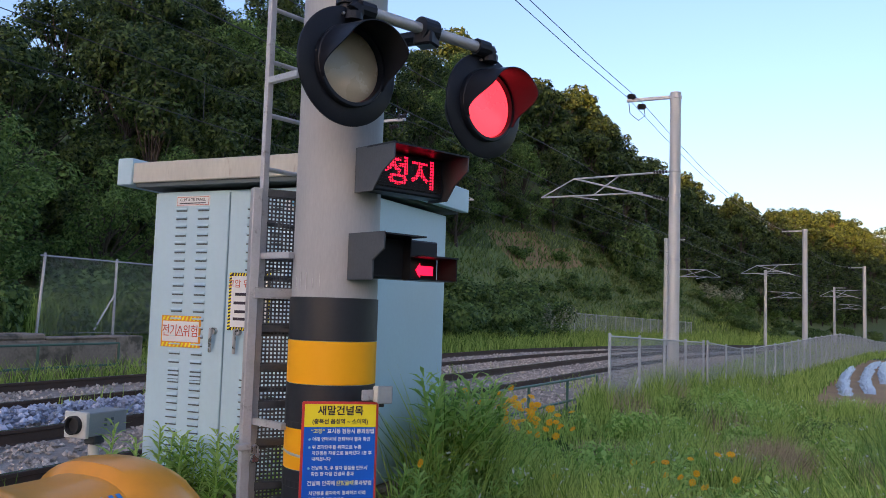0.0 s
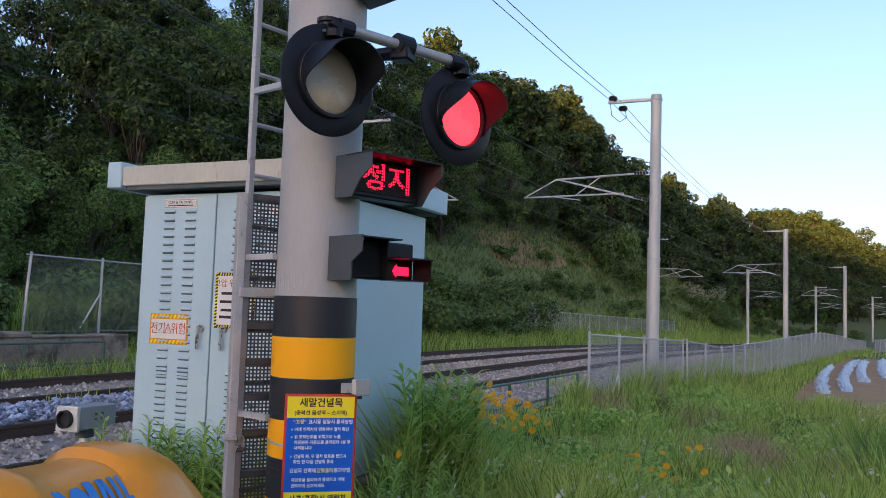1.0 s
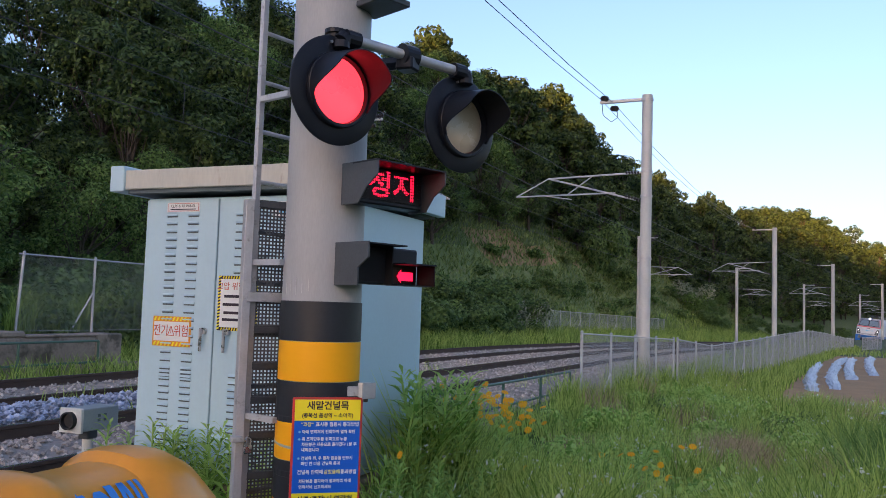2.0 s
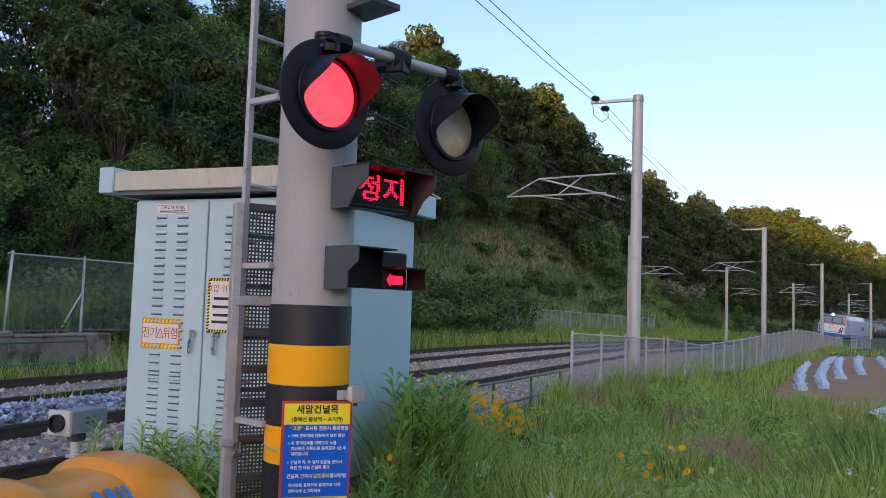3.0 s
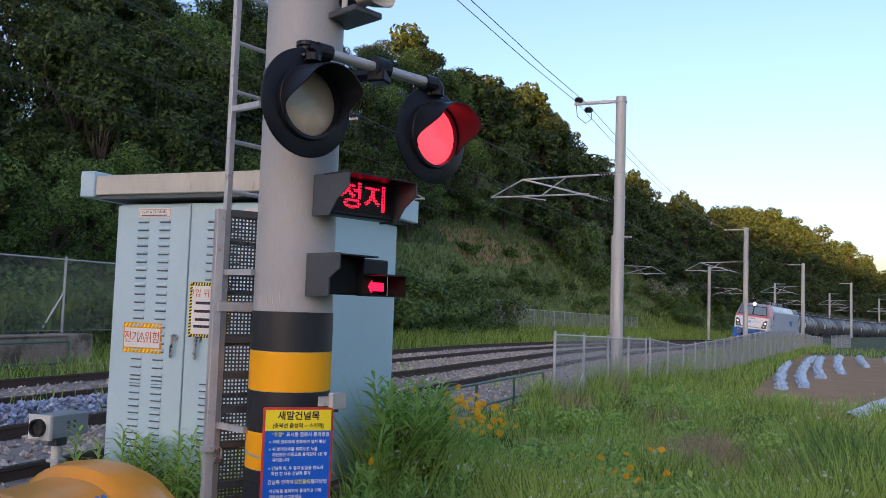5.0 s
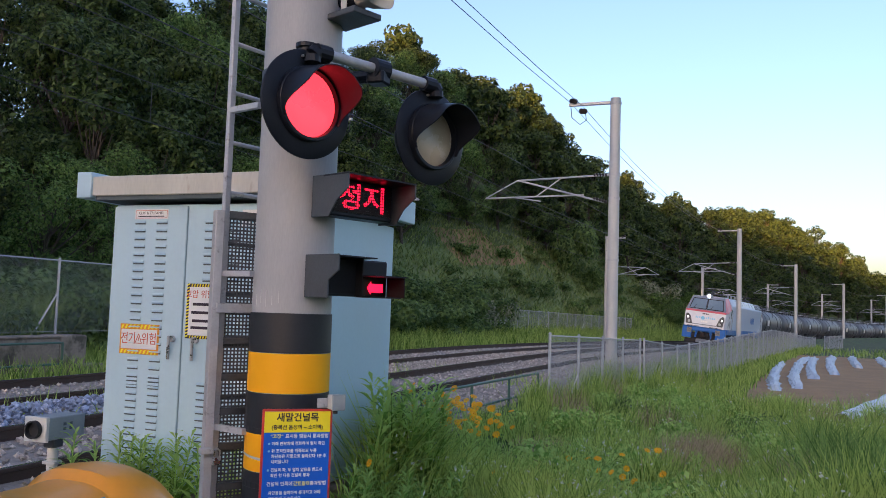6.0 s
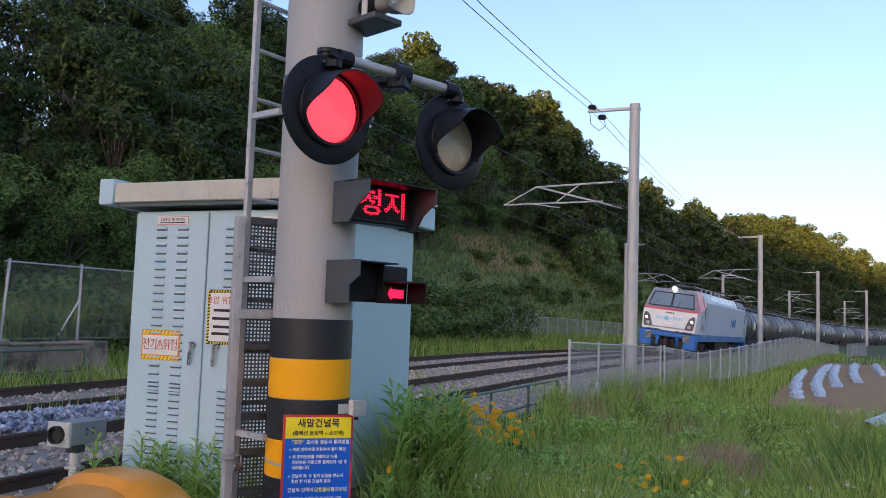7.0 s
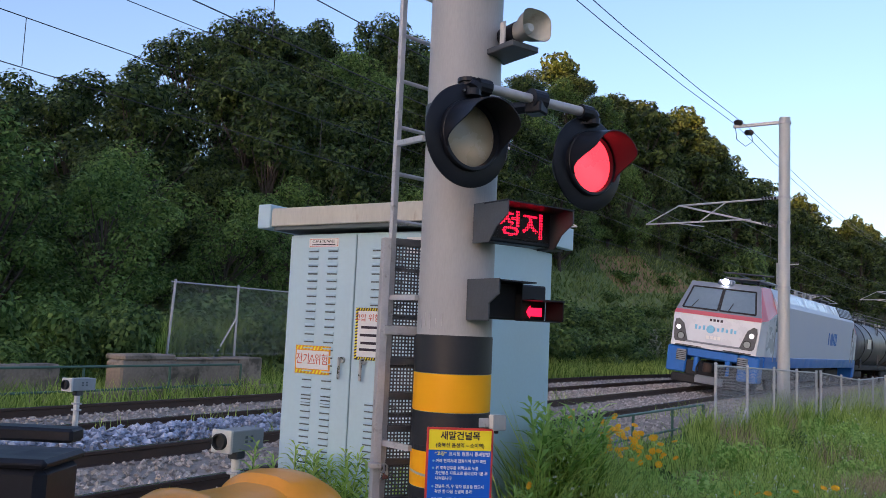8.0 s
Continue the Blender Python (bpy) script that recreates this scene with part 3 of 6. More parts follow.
def bushes():
    rng = random.Random(5)
    green = [bush_mesh(i, 3600, 0.05, "shrub") for i in range(3)]
    small = [bush_mesh(30 + i, 900, 0.1, "leaf_b" if i == 0 else "slope_grass" if i == 3 else "shrub") for i in range(4)]
    light = [bush_mesh(9 + i, 3600, 0.046, "leaf_b") for i in range(2)]
    pale = [bush_mesh(14, 4500, 0.042, "blossom")]

    def put(x, y, size, pool, tall=1.0, label="dense green shrub on the railway bank", cat="shrub"):
        t = thing("shrub", pose(x, y, ground_z(x, y) - 0.1, 0, 0, rng.uniform(0, 360)), label, cat, "shrubs on the bank")
        t.scale = (size, size, size * tall)
        part("foliage", rng.choice(pool), "shrub", t)
    for y in range(22, 50, 3):
        for s in (-10.8, -13.0):
            yy = y + rng.uniform(-1, 1)
            put(xc(yy) + s + rng.uniform(-0.6, 0.6), yy, rng.uniform(2.0, 2.7), green, 0.95)
    for y in range(43, 114, 2):
        for s in (-12.4, -13.8, -15.2, -16.6, -18.0, -19.4):
            if rng.random() < (0.25 if y < 78 and s < -15 else 0.62):
                yy = y + rng.uniform(-2, 2)
                put(xc(yy) + s + rng.uniform(-1, 1), yy, rng.uniform(0.6, 1.2), small, 0.8)
    put(xc(82) - 17.2, 82, 3.4, green, 1.5, "tall dense dark green shrub on the slope")
    put(xc(84) - 15.6, 84, 2.4, green, 1.1, "tall dense dark green shrub on the slope")
    for k in range(20):
        put(xc(48 + 2.6 * k) - 21.0, 48 + 2.6 * k, rng.uniform(1.5, 2.2), green, 1.0, "dark undergrowth at the edge of the wood")
    for k in range(6):
        put(xc(58 + 3 * k) - 15.4, 56 + 3 * k, rng.uniform(0.9, 1.3), small[1:3], 0.8)
    put(xc(50) - 10.6, 50, 2.2, pale, 1.1, "shrub with pale creamy blossom on the bank")
    put(xc(104) - 14.5, 104, 3.3, pale, 1.2, "shrub with pale creamy blossom on the bank")
    for y in range(100, 165, 5):
        put(xc(y) - 11.5 + rng.uniform(-1, 1), y, rng.uniform(1.3, 2.3), green, 0.9)
        put(xc(y) - 15 + rng.uniform(-1, 1), y + 2, rng.uniform(1.6, 2.6), light, 0.9)
    for i in range(9):
        yy = 10.5 + i * 1.15
        put(-16.6 + rng.uniform(-0.7, 0.5), yy, rng.uniform(1.3, 1.9), light if i % 3 == 0 else green, 1.25, "overgrown shrub behind the chain-link fence")
    for i in range(9):
        put(-15.6 - rng.uniform(0, 0.8), 3.0 + i * 0.9, rng.uniform(0.9, 1.4), green if i % 2 else light, 1.0)
        put(-18.2 - rng.uniform(0, 1.5), 3.0 + i * 2.4, rng.uniform(1.6, 2.4), green if i % 2 else light, 1.1)
    for i in range(16):
        y = 60 + i * 5
        put(xc(y) + rng.uniform(13, 22), y, rng.uniform(0.7, 1.3), light, 0.8, "leafy green bush beside the field")


woods()
bushes()

# ---- overhead line ----
def insulator(g, a, b, r=0.07, n=6):
    a, b = Vector(a), Vector(b)
    for i in range(n):
        p, q = a.lerp(b, (i + 0.1) / n), a.lerp(b, (i + 0.75) / n)
        g.tube(p, q, r, r * 0.55, seg=10)
    g.tube(a, b, r * 0.4, seg=8)


def mast(y, side, base=-0.45, arm=True):
    """A steel mast beside the outer edge of a track. side 1: camera's side, arms reach towards -x."""
    x = xc(y) + (2.9 if side > 0 else -7.25)
    z = zt(y) + base
    th = thing("catenary_mast", pose(x, y, z, 0, 0, turn_at(y)), "pale grey tubular catenary mast beside the track", "catenary mast", "masts along the railway")
    top = 8.35
    part("shaft", G().tube((0, 0, -0.3), (0, 0, top), 0.165, 0.15, seg=18), "mast", th, smooth=True)
    part("base_plate", G().box(0, 0, -0.1, 0.6, 0.6, 0.6, 0.02), "concrete", th, "concrete footing")
    for h in (top - 0.15, 6.1, 5.4, 3.6):
        part("band", G().tube((0, 0, h - 0.03), (0, 0, h + 0.03), 0.175, seg=18), "galv", th)
    d = -1 if side > 0 else 1
    g = G().box(d * 0.62, 0, top - 0.12, 1.55, 0.09, 0.09, 0.01)
    part("top_arm", g, "galv", th)
    for k, dz in ((1.28, 0.1), (0.98, -0.22)):
        g = G()
        insulator(g, (d * (k - 0.1), -0.1, top - 0.14 + dz), (d * (k + 0.1), 0.14, top - 0.06 + dz), 0.085, 4)
        part("insulator", g, "insulator", th, "dark ribbed insulator")
    g = G().path([(d * 1.35, 0, top - 0.05), (d * 1.3, 0, top - 0.5), (d * 1.05, 0, top - 0.72), (d * 0.86, 0, top - 0.6), (d * 0.9, 0, top - 0.3)], 0.012, 5)
    part("jumper_wire", g, "wire", th)
    g = G()
    g.tube((0, 0, 6.1), (d * 2.95, 0, 6.0), 0.028, seg=8)
    g.tube((d * 0.3, 0, 5.3), (d * 2.9, 0, 6.0), 0.028, seg=8)
    g.tube((d * 0.9, 0, 5.52), (d * 3.95, 0, 5.48), 0.024, seg=8)
    g.tube((d * 2.95, 0, 6.0), (d * 3.95, 0, 5.48), 0.02, seg=8)
    g.tube((d * 1.6, 0, 6.03), (d * 2.35, 0, 5.5), 0.02, seg=8)
    g.tube((d * 3.0, 0, 5.48), (d * 2.2, 0, 5.36), 0.016, seg=8)
    part("cantilever", g, "galv", th, "braced tubular cantilever arm")
    for z0 in (6.1, 5.3):
        g = G()
        insulator(g, (d * 0.2, 0, z0), (d * 0.62, 0, z0 + (0.12 if z0 < 6 else 0)), 0.06, 5)
        part("insulator", g, "insulator", th, "dark ribbed insulator")


def sag_wire(name, pts, sag, r, label, droppers=None):
    g = G()
    line = []
    for a, b in zip(pts, pts[1:]):
        a, b = Vector(a), Vector(b)
        for i in range(9):
            t = i / 8
            p = a.lerp(b, t)
            p.z -= sag * 4 * t * (1 - t)
            if not line or (p - line[-1]).length > 0.01:
                line.append(p)
    g.path(line, r, 5)
    me = g.mesh(name)
    me.materials.append(M["wire"])
    tagged(new(name, me), label, "cable", "railway wires")


NEAR_MASTS = [-16, 24, 58.7, 89, 120, 150, 180]
FAR_MASTS = [-20, 24.3, 63.5, 94.5, 124, 153, 182]


def overhead():
    for y in NEAR_MASTS:
        mast(y, 1)
    for y in FAR_MASTS:
        mast(y, -1)
    for off, name in ((0.0, "near"), (-4.35, "far")):
        ys = NEAR_MASTS if off == 0 else [-20, 26, 63.5, 94.5, 124, 153, 182]
        sag_wire("contact_wire", [(xc(y) + off, y, zt(y) + 5.1) for y in ys], 0.03, 0.008, "thin dark contact wire over the track")
        sag_wire("messenger_wire", [(xc(y) + off, y, zt(y) + 6.1) for y in ys], 0.3, 0.008, "thin dark messenger wire over the track")
        for a, b in zip(ys[:4], ys[1:5]):
            for k in range(1, 7):
                t = k / 7
                y = a + (b - a) * t
                top = 6.1 - 0.3 * 4 * t * (1 - t)
                x0 = xc(a) + (xc(b) - xc(a)) * t + off
                me = G().tube((x0, y, zt(y) + 5.09), (x0, y, zt(y) + top), 0.006, seg=4).mesh("dropper")
                me.materials.append(M["wire"])
                tagged(new("dropper_wire", me), "short dropper between the overhead wires", "cable", "railway wires")
    for k, dz in ((1.38, 8.33 - 0.45), (1.0, 8.2 - 0.45)):
        sag_wire("feeder_wire", [(xc(y) + 2.9 - k, y, zt(y) + dz) for y in NEAR_MASTS], 0.65, 0.009, "dark feeder cable along the mast tops")
    sag_wire("feeder_wire", [(xc(y) - 7.25 + 1.3, y, zt(y) + 7.85) for y in (-20, 26, 63.5, 94.5, 124, 153, 182)], 0.5, 0.009, "dark feeder cable along the mast tops")


overhead()

# ---- the crossing signal and what stands round it ----
POLE = (-2.285, 3.655)
FACE = 68.0   # heading of the signals: their fronts look along the road
N = Vector((math.cos(radians(FACE - 90)), math.sin(radians(FACE - 90)), 0))
U = Vector((-N.y, N.x, 0))


def signal_pole():
    th = thing("signal_pole", pose(POLE[0], POLE[1], -0.15), "tall grey pole with black and amber warning bands", "pole")
    part("shaft", G().tube((0, 0, 0), (0, 0, 6.5), 0.219, 0.207, seg=48), "pole", th, smooth=True)
    part("cap", G().lathe([(0.2, 6.5), (0.19, 6.55), (0.1, 6.6), (0, 6.61)], 32), "galv", th, smooth=True)
    # bands, by their heights over the ground
    edges = [(1.475, 1.685, "black_band"), (1.265, 1.473, "yellow_band"), (1.065, 1.263, "black_band"), (0.855, 1.063, "yellow_band"), (0.645, 0.853, "black_band"), (0.435, 0.643, "yellow_band"), (0.1, 0.433, "black_band")]
    for a, b, mat in edges:
        part("black_band" if mat[0] == "b" else "amber_band", G().lathe([(0.217, a), (0.2215, a + 0.002), (0.2215, b - 0.002), (0.217, b)], 48), mat, th, "matt black painted band" if mat[0] == "b" else "amber reflective band", smooth=True)
    g = G()
    rng = random.Random(3)
    for k in range(9):
        a = radians(-118 + 5 * k)
        for zz in (1.70 + 0.01 * (k % 3), 1.5):
            if k % 2 == 0:
                g.box(0.2185 * math.cos(a), 0.2185 * math.sin(a), zz + 0.05, 0.003, 0.003, rng.uniform(0.05, 0.11))
    tagged(part("chalk_marks", g, "chalk", th, "faint pale scratches"), kind="stuff")
    # strap and its clamp beneath the bands
    part("strap", G().lathe([(0.2205, 0.925), (0.223, 0.927), (0.223, 0.938), (0.2205, 0.94)], 40, pose(0, 0, 0.932, 3, 4, 0) @ pose(0, 0, -0.932)), "galv", th)


def ladder():
    th = thing("pole_ladder", pose(0, 0, -0.1), "grey galvanised ladder fixed to the signal pole", "ladder")
    a, b = Vector((-2.672, 3.545, 0)), Vector((-2.56, 3.98, 0))
    for p in (a, b):
        d = (b - a).normalized()
        rot = math.degrees(math.atan2(d.y, d.x))
        g = G().box(0, 0, 2.9, 0.04, 0.03, 5.9, 0.004)
        part("stringer", g, "galv", th, "", pose(p.x, p.y, 0, 0, 0, rot))
    for i in range(20):
        z = 0.3 + 0.285 * i
        part("rung", G().tube(a + Vector((0, 0, z)), b + Vector((0, 0, z)), 0.013, seg=8), "zinc_dark" if z < 2.2 else "galv", th)
    for z in (1.0, 1.84, 2.76, 3.7):
        p = a + Vector((0.0, 0, z))
        q = Vector((-2.43, 3.47, z))
        part("bracket", G().tube(p, q, 0.022, seg=4), "galv", th)


def ladder_guard():
    """A locked perforated plate in an angle frame over the ladder's foot."""
    a, b = Vector((-2.70, 3.52, 0)), Vector((-2.49, 3.80, 0))
    d = (b - a).normalized()
    w = (b - a).length
    rot = math.degrees(math.atan2(d.y, d.x))
    th = thing("ladder_guard", pose(a.x, a.y, -0.05, 0, 0, rot), "locked perforated steel guard over the ladder's foot", "ladder guard")
    H = 2.14
    part("frame_upright", G().box(0.0, -0.01, H / 2, 0.05, 0.06, H, 0.004), "galv", th)
    part("frame_upright", G().box(0.05, 0.02, H / 2, 0.035, 0.03, H, 0.003), "galv", th)
    part("frame_upright", G().box(w, 0, H / 2, 0.04, 0.05, H, 0.004), "zinc_dark", th)
    for z in (H - 0.02, 1.79, 1.60, 1.42, 1.22, 1.03, 0.84, 0.62, 0.4, 0.1):
        bright = z == 1.60
        part("crossbar", G().box(w / 2, 0.0 if not bright else -0.035, z, w, 0.03, 0.04 if not bright else 0.055, 0.003), "galv" if bright else "zinc_dark", th)
    g = G()
    pitch = 0.0205
    n = int((w - 0.08) / pitch)
    for i in range(n + 1):
        g.box(0.07 + i * pitch, 0.012, H / 2, 0.0095, 0.002, H - 0.06)
    for k in range(int(H / pitch)):
        g.box(w / 2 + 0.02, 0.0135, 0.03 + k * pitch, w - 0.06, 0.002, 0.0095)
    part("perforated_plate", g, "zinc_dark", th, "perforated dark steel plate")
    g = G().box(-0.02, -0.06, 0.83, 0.07, 0.05, 0.03, 0.004)
    part("hasp", g, "galv", th)
    g = G().box(0.035, -0.075, 0.775, 0.045, 0.022, 0.045, 0.006)
    pad = part("padlock", g, "chrome", th, "small brass-grey padlock")
    part("shackle", G().path([(0.02, -0.075, 0.795), (0.02, -0.075, 0.83), (0.035, -0.075, 0.843), (0.05, -0.075, 0.83), (0.05, -0.075, 0.795)], 0.005, 6), "chrome", pad)


LENSES = []


def crossing_light(at, name_side):
    """A flashing light: round backplate, hood, housing, and a two-faced lens that turns in its housing."""
    th = thing("crossing_light", pose(*at, 0, 0, FACE), "round black level-crossing light with hooded red lens", "signal light", "flashing crossing lights")
    face = pose(0, 0, 0, 90, 0, 0)   # z of the lathe turned to -y
    part("backplate", G().lathe([(0.165, 0.0), (0.262, 0.0), (0.27, -0.006), (0.27, -0.014), (0.262, -0.02), (0.16, -0.02)], 56, face), "lamp_black", th, smooth=True)
    part("housing", G().lathe([(0.17, -0.02), (0.168, -0.12), (0.13, -0.17), (0.06, -0.18), (0, -0.18)], 40, face), "lamp_black", th, smooth=True)
    part("bezel", G().lathe([(0.187, 0.0), (0.187, 0.026), (0.182, 0.032), (0.168, 0.032), (0.164, 0.02), (0.164, -0.02)], 48, face), "lamp_black", th, smooth=True)
    # hood: deep above, cut away towards the bottom
    rings = []
    seg = 40
    for r, inner in ((0.184, 0), (0.179, 1)):
        for depth in (0, 1):
            ring = []
            for i in range(seg + 1):
                a = radians(-28 + 236 * i / seg)
                k = max(0.0, math.sin(a * 0.78 + 0.39)) ** 0.8
                dd = (0.03 + 0.17 * ease(-0.35, 0.55, math.sin(a))) if depth else 0.0
                flare = 1 + 0.02 * depth * k
                ring.append((r * flare * math.cos(a), -dd - 0.02, r * flare * math.sin(a) - 0.14 * dd))
            rings.append(ring)
    g = G()
    g.loft([rings[0], rings[1], rings[3], rings[2]], close=False, caps=False)
    part("hood", g, "lamp_black", th, smooth=True)
    g = G()
    rng = 0
    for a in (78, 102, 62):
        g.tube((0.235 * math.cos(radians(a)), 0.0, 0.235 * math.sin(radians(a))), (0.235 * math.cos(radians(a)), -0.012, 0.235 * math.sin(radians(a))), 0.007, seg=8)
    part("bolt", g, "chrome", th)
    g = G().tube((0, 0.03, 0.25), (0, 0.03, 0.3), 0.042, seg=16)
    g.tube((0, 0.03, 0.285), (0, 0.03, 0.305), 0.055, seg=16)
    part("mounting_collar", g, "lamp_black", th)
    lens = part("lens", G().lathe([(0.163, -0.004), (0.163, 0.0), (0.15, 0.008), (0.1, 0.016), (0.05, 0.02), (0, 0.021)], 40, face), "dull_lens", th, "round lens, unlit cream face and lit red face", smooth=True)
    part("lit_face", G().lathe([(0.162, -0.008), (0.15, -0.014), (0.1, -0.022), (0.05, -0.026), (0, -0.027)], 40, face), "red_lens", lens, "glowing red diode face", smooth=True)
    LENSES.append((lens, name_side))
    return th


def signal_arm(pl, pr):
    th = thing("pipe_gantry", pose(0, 0, 0), "grey pipe gantry that carries both crossing lights", "gantry")
    z = 2.83
    a, b = Vector((pl[0], pl[1], z)) + N * 0.02, Vector((pr[0], pr[1], z)) + N * 0.02
    d = (b - a).normalized()
    part("pipe", G().tube(a + d * 0.06, b - d * 0.06, 0.027, seg=14), "galv", th, smooth=True)
    for p, k in ((a, 1), (b, -1)):
        g = G()
        pts = [p + Vector((0, 0, -0.06)), p + Vector((0, 0, -0.025)), p + d * (0.02 * k), p + d * (0.1 * k)]
        for q, r in zip(pts, pts[1:]):
            g.tube(q, r, 0.042, seg=12)
        part("elbow", g, "lamp_black", th, "black cast elbow")
    mid = a.lerp(b, 0.5)
    g = G().tube(mid - d * 0.045, mid + d * 0.045, 0.058, seg=18)
    g.box(mid.x, mid.y, mid.z - 0.045, 0.1, 0.1, 0.07, 0.01)
    part("clamp", g, "lamp_black", th)
    g = G()
    back = Vector((POLE[0], POLE[1], z - 0.03)) + N * 0.2
    g.tube(mid + Vector((0, 0, -0.03)), back, 0.035, seg=10)
    part("stay", g, "lamp_black", th)
    part("pole_band", G().lathe([(0.214, z - 0.1), (0.222, z - 0.095), (0.222, z + 0.03), (0.214, z + 0.035)], 36, pose(POLE[0], POLE[1], 0)), "zinc_dark", th)


def stop_display():
    at = Vector((POLE[0], POLE[1], 0)) + N * 0.345 + U * 0.165 + Vector((0, 0, 2.155))
    th = thing("stop_display", pose(*at, 0, 0, FACE), "black display box with glowing red Korean stop sign", "display sign")
    W, H = 0.46, 0.2
    part("case", G().box(0, 0.05, 0, W, 0.12, H, 0.008), "lamp_black", th)
    part("screen", G().box(0.0, -0.0125, 0, W - 0.05, 0.006, H - 0.05), "dim_red", th, "dark diode screen")
    lettering("lettering", "정지", 0.152, "red_led", th, pose(0.0, -0.018, 0.0), 0.0015, width=1.25, bold=0.0025)
    g = G()
    for i in range(27):
        g.box(-0.2 + i * 0.0155, -0.0205, 0, 0.004, 0.001, H - 0.05)
    for i in range(10):
        g.box(0, -0.0207, -0.07 + i * 0.0155, W - 0.05, 0.001, 0.004)
    part("diode_mask", g, "dim_red", th, "dark grid between the diodes")
    g = G()
    g.box(0, -0.08, H / 2 + 0.004, W + 0.03, 0.2, 0.008)
    part("visor_top", g, "lamp_black", th)
    for k in (-1, 1):
        g = G()
        x = k * (W / 2 + 0.01)
        vs = [(x + e, yy, zz) for e in (-0.004, 0.004) for yy, zz in ((0.11, -H / 2 - 0.01), (-0.03, -H / 2 - 0.01), (-0.09, -0.03), (-0.18, 0.03), (-0.18, H / 2 + 0.01), (0.11, H / 2 + 0.01))]
        g.add(vs, [tuple(range(6)), tuple(range(6, 12)), *[(i, (i + 1) % 6, 6 + (i + 1) % 6, 6 + i) for i in range(6)]])
        part("visor_side", g, "zinc_dark", th, "dark grey side plate")
    part("bracket", G().box(-0.03, 0.16, 0, 0.12, 0.14, 0.12, 0.01), "lamp_black", th)


def arrow_display():
    at = Vector((POLE[0], POLE[1], 0)) + N * 0.345 + U * 0.155 + Vector((0, 0, 1.735))
    th = thing("arrow_display", pose(*at, 0, 0, FACE), "black direction box with one glowing red arrow", "display sign")
    W, H = 0.46, 0.2
    part("case", G().box(0, 0.06, 0, W, 0.12, H, 0.008), "lamp_black", th)
    for x0, z0, w, h in ((-0.115, 0.0, 0.21, 0.17), (0.115, -0.045, 0.2, 0.095)):
        part("window", G().box(x0, -0.004, z0, w, 0.006, h), "dim_red" if x0 > 0 else "lamp_inside", th)
    g = G()
    for dx, sx, sz in ((0.01, 0.1, 0.046),):
        g.box(0.125 + dx, -0.0115, -0.05, sx, 0.005, sz)
    g.add([(0.098, -0.0115, -0.015), (0.098, -0.0115, -0.085), (0.07, -0.0115, -0.05), (0.098, -0.014, -0.015), (0.098, -0.014, -0.085), (0.07, -0.014, -0.05)], [(0, 1, 2), (3, 5, 4), (0, 3, 4, 1), (1, 4, 5, 2), (2, 5, 3, 0)])
    part("arrow", g, "red_led", th, "glowing red arrow")
    part("visor_top", G().box(-0.11, -0.07, H / 2 + 0.003, 0.25, 0.16, 0.007), "lamp_black", th)
    part("visor_top", G().box(0.115, -0.075, 0.012, 0.225, 0.16, 0.007), "lamp_black", th)
    part("visor_bottom", G().box(0.115, -0.06, -0.101, 0.225, 0.12, 0.006), "lamp_black", th)
    for x in (-W / 2 - 0.008,):
        g = G()
        vs = [(x + e, yy, zz) for e in (-0.005, 0.005) for yy, zz in ((0.13, -H / 2 - 0.012), (-0.06, -H / 2 - 0.012), (-0.06, -0.02), (-0.14, 0.03), (-0.14, H / 2 + 0.012), (0.13, H / 2 + 0.012))]
        g.add(vs, [tuple(range(6)), tuple(range(6, 12)), *[(i, (i + 1) % 6, 6 + (i + 1) % 6, 6 + i) for i in range(6)]])
        part("visor_side", g, "zinc_dark", th, "dark grey side plate")
    part("visor_side", G().box(-0.005, -0.03, 0.0, 0.007, 0.06, 0.2), "lamp_inside", th)
    part("visor_side", G().box(W / 2, -0.07, -0.045, 0.007, 0.14, 0.11), "lamp_inside", th)
    part("bracket", G().box(-0.05, 0.17, 0, 0.12, 0.12, 0.12, 0.01), "lamp_black", th)


